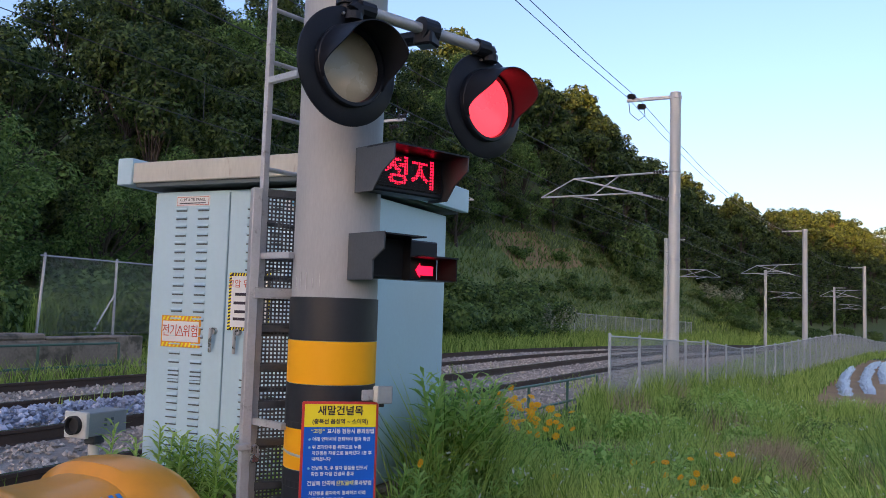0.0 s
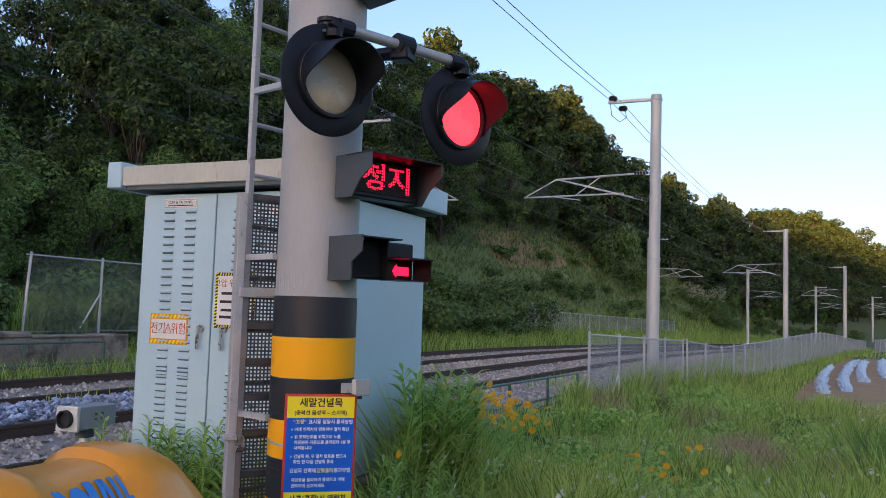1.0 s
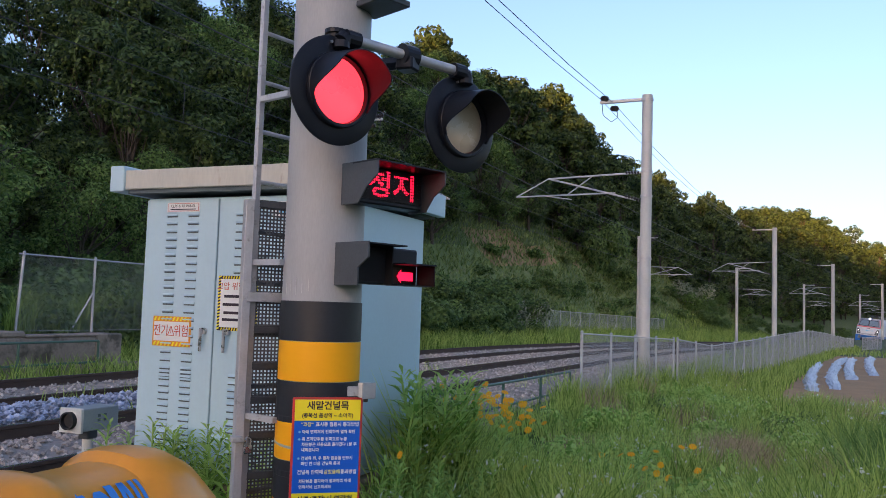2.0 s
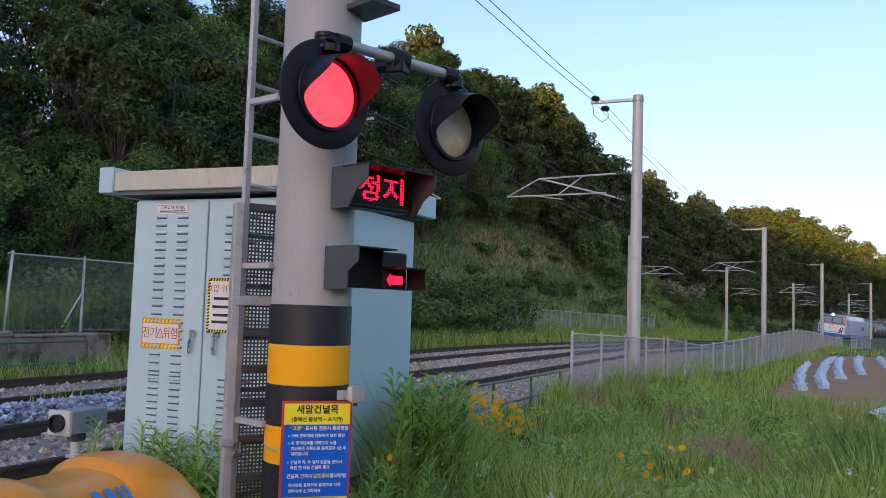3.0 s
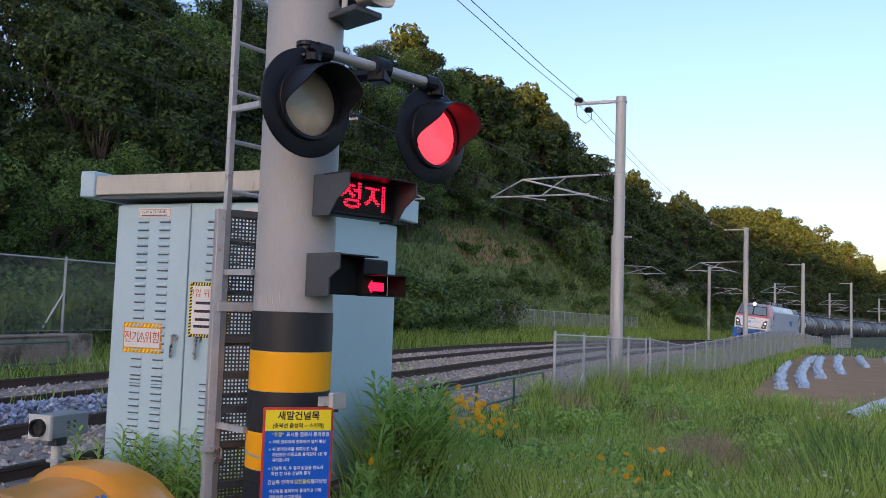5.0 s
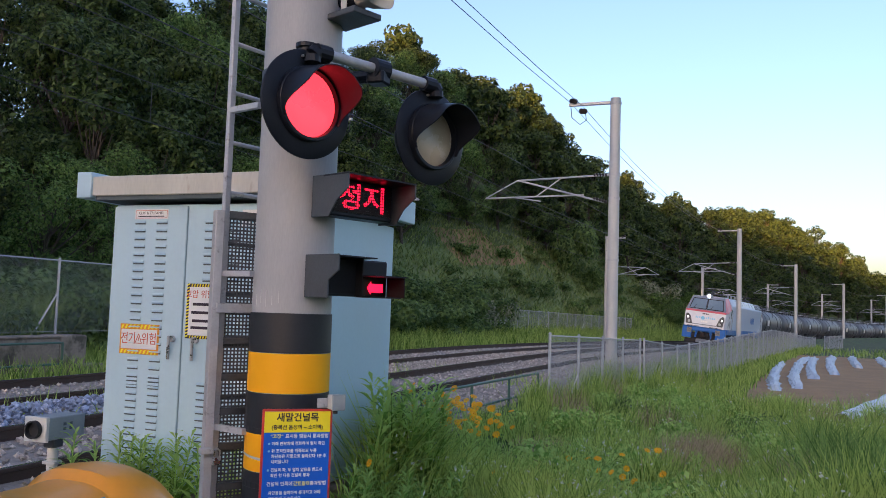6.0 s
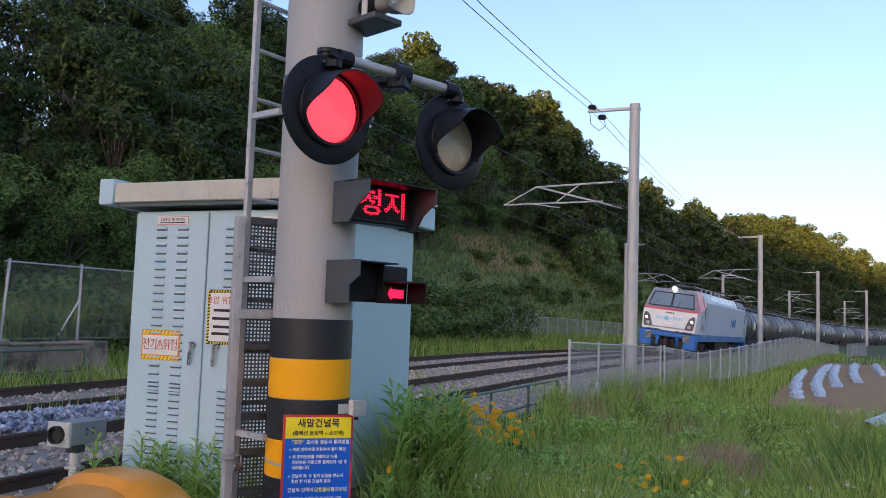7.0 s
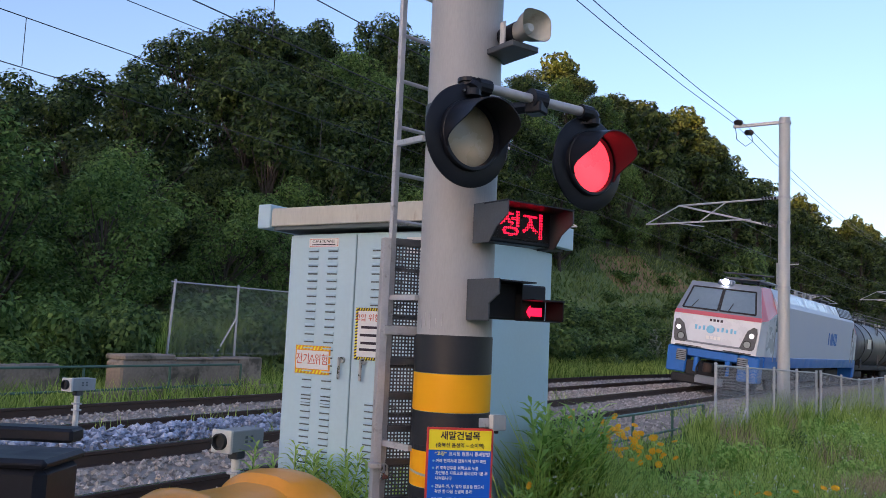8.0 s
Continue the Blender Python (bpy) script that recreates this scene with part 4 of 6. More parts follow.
def loudspeaker():
    at = Vector((POLE[0], POLE[1], 0)) + N * 0.36 + U * 0.12 + Vector((0, 0, 3.27))
    th = thing("horn_loudspeaker", pose(*at, 0, 0, FACE), "beige horn loudspeaker on a pole bracket", "loudspeaker")
    def oval(w, h, y, n=28):
        return [(w * math.copysign(abs(math.cos(a)) ** 0.75, math.cos(a)), y, h * math.copysign(abs(math.sin(a)) ** 0.6, math.sin(a))) for a in [2 * math.pi * i / n for i in range(n)]]
    g = G().loft([oval(0.045, 0.045, 0.1), oval(0.05, 0.055, 0.0), oval(0.075, 0.07, -0.04), oval(0.105, 0.085, -0.12), oval(0.108, 0.088, -0.125)], caps=False)
    part("horn_throat", G().loft([oval(0.104, 0.084, -0.124), oval(0.07, 0.06, -0.05), oval(0.03, 0.03, 0.0)], caps=False), "roof_cream", th, "shaded inside of the horn", smooth=True)
    part("horn", g, "horn", th, smooth=True)
    part("driver", G().tube((0, 0.03, 0), (0, 0.16, 0), 0.062, 0.055, seg=24), "lamp_black", th, "black driver housing", smooth=True)
    part("reflex", G().lathe([(0.0, 0.0), (0.022, 0.0), (0.03, -0.02), (0.03, -0.04)], 18, pose(0, -0.075, 0, 90, 0, 0)), "sensor_face", th, "pale centre cone", smooth=True)
    part("bracket", G().box(-0.03, 0.08, -0.115, 0.2, 0.3, 0.035, 0.005), "zinc_dark", th)
    part("bracket_arm", G().box(-0.05, 0.26, -0.08, 0.06, 0.12, 0.1, 0.006), "zinc_dark", th)
    part("clip", G().box(-0.075, 0.08, -0.03, 0.012, 0.04, 0.17, 0.002), "sensor_face", th)
    part("cable", G().path([(-0.05, 0.17, 0.0), (-0.1, 0.2, -0.03), (-0.11, 0.22, -0.09), (-0.08, 0.26, -0.11)], 0.007, 6), "rubber", th)
    # the foot of the fixture above it
    t2 = thing("upper_bracket", pose(POLE[0], POLE[1], 3.62, 0, 0, FACE), "dark ribbed bracket high on the signal pole", "bracket")
    part("plate", G().box(0.05, -0.27, 0, 0.36, 0.3, 0.05, 0.006), "zinc_dark", t2)
    for i in range(8):
        part("rib", G().box(-0.1 + 0.043 * i, -0.3, -0.035, 0.012, 0.22, 0.03), "zinc_dark", t2)


def notice_board():
    """The blue and yellow instructions for the crossing."""
    d = Vector((0.283, 0.22, 0)).normalized()
    rot = math.degrees(math.atan2(d.y, d.x))
    mid = Vector((-2.10, 3.455, 0.745))
    th = thing("notice_board", pose(*mid, 0, 0, rot), "blue and yellow crossing notice with red border", "sign")
    W, H = 0.36, 0.60
    part("plate", G().box(0, 0.008, 0, W, 0.012, H, 0.004), "sign_red", th, "red-edged metal plate")
    part("blue_field", G().box(0, 0.0005, 0.0, W - 0.024, 0.003, H - 0.024), "sign_blue", th)
    part("heading_field", G().box(0, -0.0015, 0.235, W - 0.024, 0.003, 0.106), "sign_yellow", th, "yellow heading")
    part("foot_field", G().box(0, -0.0015, -0.235, W - 0.024, 0.003, 0.106), "sign_yellow", th, "yellow foot")
    def line(txt, size, z, mat, x=0.0, al="CENTER", w=1.0):
        lettering("lettering", txt, size, mat, th, pose(x, -0.0042, z), 0.0008, al, w, size * 0.022)
    line("새말건널목", 0.047, 0.256, "ink", w=1.0)
    line("(충북선 음성역 ~ 소이역)", 0.026, 0.207, "ink", w=0.98)
    line("“고장”", 0.024, 0.162, "yellow_ink", -0.135, "LEFT")
    line("표시등 점등시 통과방법", 0.024, 0.162, "white_ink", -0.06, "LEFT", 0.95)
    x = -0.14
    for z, txt, y0 in ((0.125, "아래 연락처에 전화하여 열차 확인", 0), (0.088, "위 조작단추를 위쪽으로 누름", 1), (0.061, "차단봉은 자동으로 올라갔다 1분 후", 0), (0.034, "내려옵니다", 0), (-0.008, "건널목 좌, 우 열차 없음을 반드시", 1), (-0.035, "확인 한 다음 건널목 통과", 1)):
        line(txt, 0.0205, z, "white_ink", x + 0.012, "LEFT", 0.95)
    for z in (0.125, 0.088, -0.008):
        part("bullet", G().tube((x, -0.0025, z), (x, -0.004, z), 0.006, seg=10), "light_blue", th)
    line("건널목 안쪽에", 0.024, -0.078, "white_ink", -0.145, "LEFT", 0.95)
    line("갇혔을때", 0.024, -0.078, "yellow_ink", -0.01, "LEFT", 0.95)
    line("통과방법", 0.024, -0.078, "white_ink", 0.075, "LEFT", 0.95)
    line("차단봉을 돌파하여 통과하고 아래", 0.0205, -0.123, "white_ink", -0.135, "LEFT", 0.95)
    line("연락처에 신고하세요", 0.0205, -0.152, "white_ink", -0.135, "LEFT", 0.95)
    line("사고(고장)시 연락처", 0.036, -0.214, "ink", w=0.95)
    for i, w in enumerate((0.018, 0.018, 0.018, 0.05, 0.05, 0.06)):
        part("bar", G().box((-0.11, -0.08, -0.05, 0.0, 0.065, 0.13)[i], -0.0042, -0.262, w, 0.0015, 0.02), "ink", th)
    t2 = thing("notice_bracket", pose(POLE[0], POLE[1], 0), "black steel strap that holds the notice to the pole", "bracket")
    for z in (0.62, 0.9):
        part("strap", G().lathe([(0.2225, z), (0.2245, z + 0.002), (0.2245, z + 0.03), (0.2205, z + 0.032)], 36), "black_band", t2)
    part("rail", G().box(0.02, -0.215, 0.76, 0.06, 0.03, 0.5, 0.003, pose(0, 0, 0, 0, 0, rot)), "zinc_dark", t2)


def junction_box():
    th = thing("junction_box", pose(-1.945, 3.53, 1.085, 0, 0, FACE - 12), "small pale grey box strapped to the signal pole", "junction box")
    part("case", G().box(0.02, 0.0, 0, 0.07, 0.06, 0.075, 0.006), "sensor_face", th)
    part("lid", G().box(0.02, -0.034, 0, 0.078, 0.01, 0.083, 0.004), "sensor", th)
    part("gland", G().tube((0.02, 0, -0.035), (0.02, 0, -0.06), 0.012, seg=10), "rubber", th)
    part("clip", G().box(-0.045, 0.02, -0.005, 0.06, 0.012, 0.05, 0.003), "galv", th)


def cabinet():
    """The pale blue two-door signalling cabinet on its footing."""
    x0, x1, y0, y1, z0, z1 = -4.54, -2.98, 4.75, 6.5, 0.22, 2.3
    th = thing("equipment_cabinet", pose(x0, y0, 0), "pale blue steel signalling cabinet with cream roof", "cabinet")
    W, D = x1 - x0, y1 - y0
    part("body", G().box(W / 2, D / 2, (z0 + z1) / 2, W, D, z1 - z0, 0.006), "cab_blue", th)
    part("footing", G().box(W / 2, D / 2, -0.05, W + 0.16, D + 0.16, 0.52, 0.02), "concrete", th, "concrete footing")
    seam = 0.69
    a = part("door", G().box(seam / 2, -0.012, (z0 + z1) / 2, seam - 0.012, 0.022, z1 - z0 - 0.03, 0.004), "cab_blue", th)
    b = part("door", G().box((seam + W) / 2, -0.012, (z0 + z1) / 2, W - seam - 0.012, 0.022, z1 - z0 - 0.03, 0.004), "cab_blue", th)
    part("overlap_plate", G().box((seam + W) / 2 + 0.0, -0.026, (z0 + 1.69) / 2, W - seam - 0.03, 0.008, 1.69 - z0, 0.002), "cab_blue", b)
    for door, xs in ((a, (0.26, 0.46)), (b, (0.9, 1.1))):
        for xv in xs:
            for top, n in ((2.165, 21), (0.985, 14)):
                for i in range(n):
                    if door is b and top == 2.165 and 2.165 - i * 0.0615 < 1.72:
                        continue
                    z = top - i * (0.0605 if top > 2 else 0.0495)
                    yv = -0.024 if door is a or z > 1.7 else -0.031
                    g = G()
                    w = 0.05
                    g.add([(xv - w, yv, z + 0.012), (xv + w, yv, z + 0.012), (xv + w, yv - 0.012, z - 0.004), (xv - w, yv - 0.012, z - 0.004), (xv - w, yv, z - 0.006), (xv + w, yv, z - 0.006)], [(0, 1, 2, 3), (3, 2, 5, 4), (0, 3, 4), (1, 5, 2)])
                    part("louvre", g, "cab_blue", door)
                    part("slot", G().box(xv, yv - 0.001, z - 0.012, w * 2 - 0.004, 0.004, 0.009), "slot", door)
    part("seam_gap", G().box(seam, -0.001, (z0 + z1) / 2, 0.01, 0.006, z1 - z0 - 0.03), "slot", th)
    for hx, door, yv in ((0.615, a, -0.024), (0.83, b, -0.031)):
        g = G().tube((hx, yv, 1.30), (hx, yv - 0.028, 1.30), 0.024, seg=16)
        h = part("handle", g, "chrome", door, "chrome swing handle")
        part("lever", G().box(hx - 0.012, yv - 0.034, 1.235, 0.026, 0.014, 0.17, 0.005), "chrome", h)
    # plates
    p = part("name_plate", G().box(0.36, -0.026, 2.225, 0.31, 0.004, 0.075, 0.002), "plate_white", a, "small white riveted name plate")
    part("plate_border", G().box(0.36, -0.0275, 2.225, 0.29, 0.002, 0.06), "red_ink", p)
    part("plate_field", G().box(0.36, -0.029, 2.225, 0.283, 0.002, 0.053), "plate_white", p)
    lettering("lettering", "CLPF & TR PANEL", 0.03, "ink", p, pose(0.36, -0.031, 2.233), 0.0006)
    part("small_bar", G().box(0.36, -0.031, 2.209, 0.24, 0.001, 0.007), "ink", p)
    w = part("warning_sign", G().box(0.31, -0.027, 1.285, 0.36, 0.005, 0.225, 0.002), "sign_orange", a, "orange and white electric danger sign")
    g = G()
    for i in range(10):
        for zz in (1.285 + 0.094, 1.285 - 0.094):
            xa = 0.138 + i * 0.0352
            g.add([(xa, -0.0302, zz - 0.015), (xa + 0.016, -0.0302, zz - 0.015), (xa + 0.030 if i < 9 else xa + 0.016, -0.0302, zz + 0.015), (xa + 0.014, -0.0302, zz + 0.015)], [(0, 1, 2, 3)])
    part("stripes", g, "sign_yellow", w)
    part("white_field", G().box(0.31, -0.0315, 1.285, 0.33, 0.004, 0.145, 0.0015), "plate_white", w)
    lettering("lettering", "전기", 0.094, "red_ink", w, pose(0.215, -0.035, 1.285), 0.0008, width=0.82)
    lettering("lettering", "위험", 0.094, "red_ink", w, pose(0.405, -0.035, 1.285), 0.0008, width=0.82)
    g = G()
    tri = [(0.31, 1.325), (0.34, 1.255), (0.28, 1.255)]
    for i in range(3):
        g.tube((tri[i][0], -0.0345, tri[i][1]), (tri[(i + 1) % 3][0], -0.0345, tri[(i + 1) % 3][1]), 0.003, seg=4)
    g.box(0.31, -0.0345, 1.2855, 0.004, 0.002, 0.025)
    part("danger_mark", g, "red_ink", w)
    # tall notice beside the seam
    n = part("high_voltage_notice", G().box(0.905, -0.035, 1.51, 0.35, 0.005, 0.4, 0.002), "ink", b, "white notice with striped yellow and black edge")
    g = G()
    for i in range(17):
        for xe in (0.742, 1.068):
            z = 1.325 + i * 0.0235
            g.add([(xe - 0.012, -0.0385, z - 0.008), (xe + 0.012, -0.0385, z), (xe + 0.012, -0.0385, z + 0.011), (xe - 0.012, -0.0385, z + 0.003)], [(0, 1, 2, 3)])
    for i in range(13):
        for ze in (1.322, 1.698):
            xa = 0.765 + i * 0.0235
            g.add([(xa, -0.0385, ze - 0.01), (xa + 0.011, -0.0385, ze - 0.01), (xa + 0.017, -0.0385, ze + 0.01), (xa + 0.006, -0.0385, ze + 0.01)], [(0, 1, 2, 3)])
    part("stripes", g, "sign_yellow", n)
    part("white_field", G().box(0.905, -0.0395, 1.51, 0.3, 0.004, 0.352, 0.001), "plate_white", n)
    lettering("lettering", "고압 위험", 0.062, "red_ink", n, pose(0.845, -0.0425, 1.63), 0.0008)
    for z, ww in ((1.56, 0.2), (1.5, 0.22), (1.44, 0.2), (1.39, 0.22)):
        part("bar", G().box(0.89, -0.0425, z, ww, 0.001, 0.02), "ink", n)
    # roof
    o = 0.14
    mid, wide = (W + 0.06 - o) / 2, W + 0.06 + o
    g = G().box(mid, D / 2 + 0.02, z1 + 0.135, wide, D + 2 * o, 0.15, 0.006)
    r = part("roof", g, "roof_cream", th, "cream roof slab with rust streaks")
    # a dark strip stands in for the shade in the gap under the roof
    part("drip_edge", G().box(mid, D / 2 + 0.02, z1 + 0.045, wide - 0.04, D + 2 * o - 0.04, 0.03), "slot", th, "dark strip standing for the shaded gap below the roof")
    part("roof_end", G().box(-o - 0.07, D / 2 + 0.02, z1 + 0.145, 0.14, D + 2 * o + 0.03, 0.2, 0.006), "cab_blue", r, "pale blue roof end piece")
    part("roof_end", G().box(W + 0.06 + 0.035, D / 2 + 0.02, z1 + 0.145, 0.07, D + 2 * o + 0.03, 0.2, 0.006), "cab_blue", r, "pale blue roof end piece")
    for xx in (0.05, W - 0.05):
        g = G()
        pts = [(xx + 0.025 * math.cos(a), 0.1, z1 + 0.225 + 0.025 * math.sin(a)) for a in [i * math.pi / 6 for i in range(13)]]
        g.path(pts, 0.006, 6)
        part("lifting_eye", g, "zinc_dark", r)
    # emblem plate behind the ladder
    e = part("emblem_plate", G().box(1.32, -0.03, 2.19, 0.3, 0.006, 0.12, 0.002), "plate_white", b, "white plate with a light blue emblem")
    g = G().tube((1.26, -0.034, 2.19), (1.26, -0.036, 2.19), 0.035, seg=20)
    for i in range(3):
        g.box(1.33 + 0.05 * i, -0.035, 2.19, 0.035, 0.002, 0.05)
    part("emblem", g, "light_blue", e)


def obstacle_sensor(at, rot, post):
    th = thing("obstacle_sensor", pose(*at, 0, 0, rot), "pale grey box sensor on a short post beside the rails", "sensor", "obstacle sensors")
    th.scale = (0.84, 0.9, 0.84)
    part("housing", G().box(0.02, 0.16, 0, 0.23, 0.42, 0.2, 0.008), "sensor", th)
    part("front", G().box(0.02, -0.065, 0, 0.245, 0.035, 0.22, 0.006), "sensor_face", th)
    part("lens_tube", G().lathe([(0.078, 0.0), (0.078, 0.05), (0.064, 0.05), (0.06, 0.014), (0, 0.012)], 24, pose(0.02, -0.075, 0, 90, 0, 0)), "rubber", th, "black round lens tube", smooth=True)
    g = G()
    for i in range(2):
        for k in range(2):
            g.box(0.137, 0.13 + 0.07 * i, 0.03 - 0.04 * k, 0.004, 0.03, 0.025)
    part("bar", g, "slot", th)
    part("swivel", G().box(0.02, 0.13, -0.14, 0.12, 0.12, 0.09, 0.012), "zinc_dark", th)
    part("post", G().tube((0.02, 0.13, -0.17), (0.02, 0.13, -post), 0.045, seg=16), "sensor_face", th, "pale grey post", smooth=True)
    for z in (-0.32, -0.42):
        if -z < post - 0.05:
            part("clamp", G().box(0.02, 0.13, z, 0.14, 0.1, 0.03, 0.006), "galv", th)
    part("foot", G().box(0.02, 0.13, -post, 0.3, 0.3, 0.1, 0.01), "concrete", th)


def barrier_machine():
    """The fibreglass hood of the crossing gate's drive."""
    th = thing("barrier_machine", pose(-2.24, 1.62, -0.05, 0, 0, 90), "orange-yellow fibreglass hood of the crossing gate machine", "barrier machine")
    rings = []
    seg = 26
    # along the hood: place, half width, crown height
    for x, w, h in ((-0.16, 0.30, 0.70), (-0.13, 0.31, 0.84), (-0.02, 0.33, 0.965), (0.08, 0.335, 0.99), (0.13, 0.335, 0.985), (0.16, 0.32, 0.965), (0.3, 0.315, 0.955), (0.48, 0.315, 0.955), (0.56, 0.32, 0.96), (0.6, 0.34, 0.995), (0.68, 0.345, 1.005), (0.78, 0.34, 0.995), (0.86, 0.325, 0.955), (0.96, 0.30, 0.86), (1.03, 0.275, 0.76), (1.1, 0.25, 0.66), (1.2, 0.25, 0.6), (1.24, 0.28, 0.585), (1.25, 0.28, 0.55)):
        ring = []
        x = x * 0.82 if x < 0.7 else 0.574 + (x - 0.7) * 1.05
        for i in range(seg + 1):
            t = math.pi * i / seg
            cx, sz = math.cos(t), math.sin(t)
            ring.append((x, w * math.copysign(abs(cx) ** 0.75, cx), 0.5 + (h - 0.5) * max(0, sz) ** 0.75))
        rings.append([(x, w, 0.35), *ring, (x, -w, 0.35)])
    part("hood", G().loft(rings), "barrier", th, smooth=True)
    part("base", G().box(0.45, 0, 0.2, 1.1, 0.5, 0.42, 0.02), "zinc_dark", th, "grey steel base")
    # emblem on the side that faces the road: a disc between plain strokes
    def on_hood(u, v, out=0.004):
        t = radians(90 + v)
        cx, sz = math.cos(t), math.sin(t)
        w, h = 0.317 + out, 0.957 + out
        return (u, w * math.copysign(abs(cx) ** 0.75, cx), 0.5 + (h - 0.5) * sz ** 0.75)
    for u0, u1, v0, v1, lean in ((0.14, 0.165, 28, 52, 0), (0.165, 0.195, 30, 40, 0.02), (0.165, 0.195, 40, 50, -0.02), (0.205, 0.285, 30, 54, 0), (0.285, 0.32, 27, 46, 0), (0.335, 0.355, 27, 50, -0.015), (0.36, 0.38, 27, 50, 0.015), (0.395, 0.413, 27, 50, 0), (0.425, 0.443, 27, 50, 0), (0.443, 0.47, 44, 50, 0)):
        g = G()
        n = 6
        round_one = u1 - u0 > 0.07
        vs = []
        for k in range(n + 1):
            f = k / n
            pinch = 1.0 if not round_one else max(0.25, math.sin(math.pi * (0.12 + 0.8 * f)))
            mid, half = (u0 + u1) / 2 + lean * (f - 0.5), (u1 - u0) / 2 * pinch
            vs += [on_hood(mid - half, v0 + (v1 - v0) * f), on_hood(mid + half, v0 + (v1 - v0) * f)]
        g.add(vs, [(2 * k, 2 * k + 1, 2 * k + 3, 2 * k + 2) for k in range(n)])
        part("emblem_stroke", g, "logo_blue", th, "blue painted emblem stroke")


def gate_counterweight():
    th = thing("gate_counterweight", pose(-2.42, 1.13, -0.14, 0, 0, 30), "black steel counterweight box of the crossing gate", "counterweight")
    part("box", G().box(0, 0, 1.02, 0.34, 0.26, 0.42, 0.03), "lamp_black", th)
    part("lid", G().box(0, 0.0, 1.235, 0.36, 0.28, 0.03, 0.012), "lamp_black", th)
    part("beam", G().box(-0.2, 0.3, 1.27, 0.55, 0.1, 0.05, 0.01), "lamp_black", th, "dark gate beam")
    part("stand", G().box(0, 0, 0.5, 0.16, 0.16, 0.83, 0.01), "lamp_black", th)


PL = (-1.955, 3.17, 2.565)
PR = (-1.61, 3.95, 2.545)
signal_pole()
ladder()
ladder_guard()
crossing_light(PL, "left")
crossing_light(PR, "right")
signal_arm(PL, PR)
stop_display()
arrow_display()
loudspeaker()
notice_board()
junction_box()
cabinet()
obstacle_sensor((-4.9, 4.5, 0.6), 3, 0.94)
obstacle_sensor((-10.35, 6.85, 0.6), 3, 0.85)
barrier_machine()
gate_counterweight()

# ---- fences, railings, walls and the field ----
def mesh_panel(a, b, h, pitch, r):
    """Diamond wire netting between two posts, from the foot a to the foot b."""
    a, b = Vector(a), Vector(b)
    flat = Vector((b.x - a.x, b.y - a.y, 0))
    w = flat.length
    side = flat.normalized()
    nrm = Vector((-side.y, side.x, 0))
    g = G()
    k = -h
    def at(u, v):
        t = u / w
        return a.lerp(b, t) + Vector((0, 0, v))
    while k < w:
        for up in (1, -1):
            u0, u1 = max(0, k), min(w, k + h)
            v0, v1 = (u0 - k), (u1 - k)
            if up < 0:
                v0, v1 = h - v0, h - v1
            p, q = at(u0, v0), at(u1, v1)
            d = (q - p).normalized().cross(nrm) * r
            n2 = nrm * (r * 1.5)
            g.add([p - d - n2 * 0.5, p + d - n2 * 0.5, p + n2, q - d - n2 * 0.5, q + d - n2 * 0.5, q + n2], [(0, 1, 4, 3), (1, 2, 5, 4), (2, 0, 3, 5)])
        k += pitch
    return g


def wire_fence(name, feet, h, label, pitch=0.06, r=0.0015, step=2.0, post_r=0.03, mat="galv", lean=None):
    th = thing(name, pose(0, 0, 0), label, "fence")
    pts = []
    for a, b in zip(feet, feet[1:]):
        a, b = Vector(a), Vector(b)
        n = max(1, round((b - a).length / step))
        pts += [a.lerp(b, i / n) for i in range(n)]
    pts.append(Vector(feet[-1]))
    for i, p in enumerate(pts):
        foot = p + Vector((0, 0, -0.3))
        top = p + Vector((0, 0, h + 0.03))
        if lean and i == 0:
            top += Vector(lean)
        po = part("post", G().tube(foot, top, post_r, seg=8), mat, th, smooth=True)
        part("post_cap", G().tube(top, top + Vector((0, 0, 0.035)), post_r * 1.3, post_r * 0.7, seg=8), mat, po)
        if i % 4 == 1:
            q = p + Vector((-0.28, -0.5, 0))
            part("brace", G().tube(p + Vector((0, 0, h * 0.55)), q + Vector((0, 0, -0.2)), post_r * 0.7, seg=6), "plate_white" if mat == "galv" else mat, th)
    for p, q in zip(pts, pts[1:]):
        part("netting", mesh_panel(p, q, h, pitch, r), mat, th, "silver diamond wire netting")
        part("top_rail", G().tube(p + Vector((0, 0, h)), q + Vector((0, 0, h)), 0.017, seg=6), mat, th)
        part("bottom_wire", G().tube(p + Vector((0, 0, 0.04)), q + Vector((0, 0, 0.04)), 0.006, seg=4), mat, th)
    return th


def pipe_railing(name, pts, heights, label, step=2.2):
    th = thing(name, pose(0, 0, 0), label, "railing")
    a, b = Vector(pts[0]), Vector(pts[1])
    n = max(1, round((b - a).length / step))
    for i in range(n + 1):
        p = a.lerp(b, i / n)
        part("post", G().tube(p + Vector((0, 0, -0.4)), p + Vector((0, 0, heights[0])), 0.026, seg=10), "green_rail", th, smooth=True)
    for h in heights:
        part("rail", G().tube(a + Vector((0, 0, h)), b + Vector((0, 0, h)), 0.024, seg=10), "green_rail", th, smooth=True)


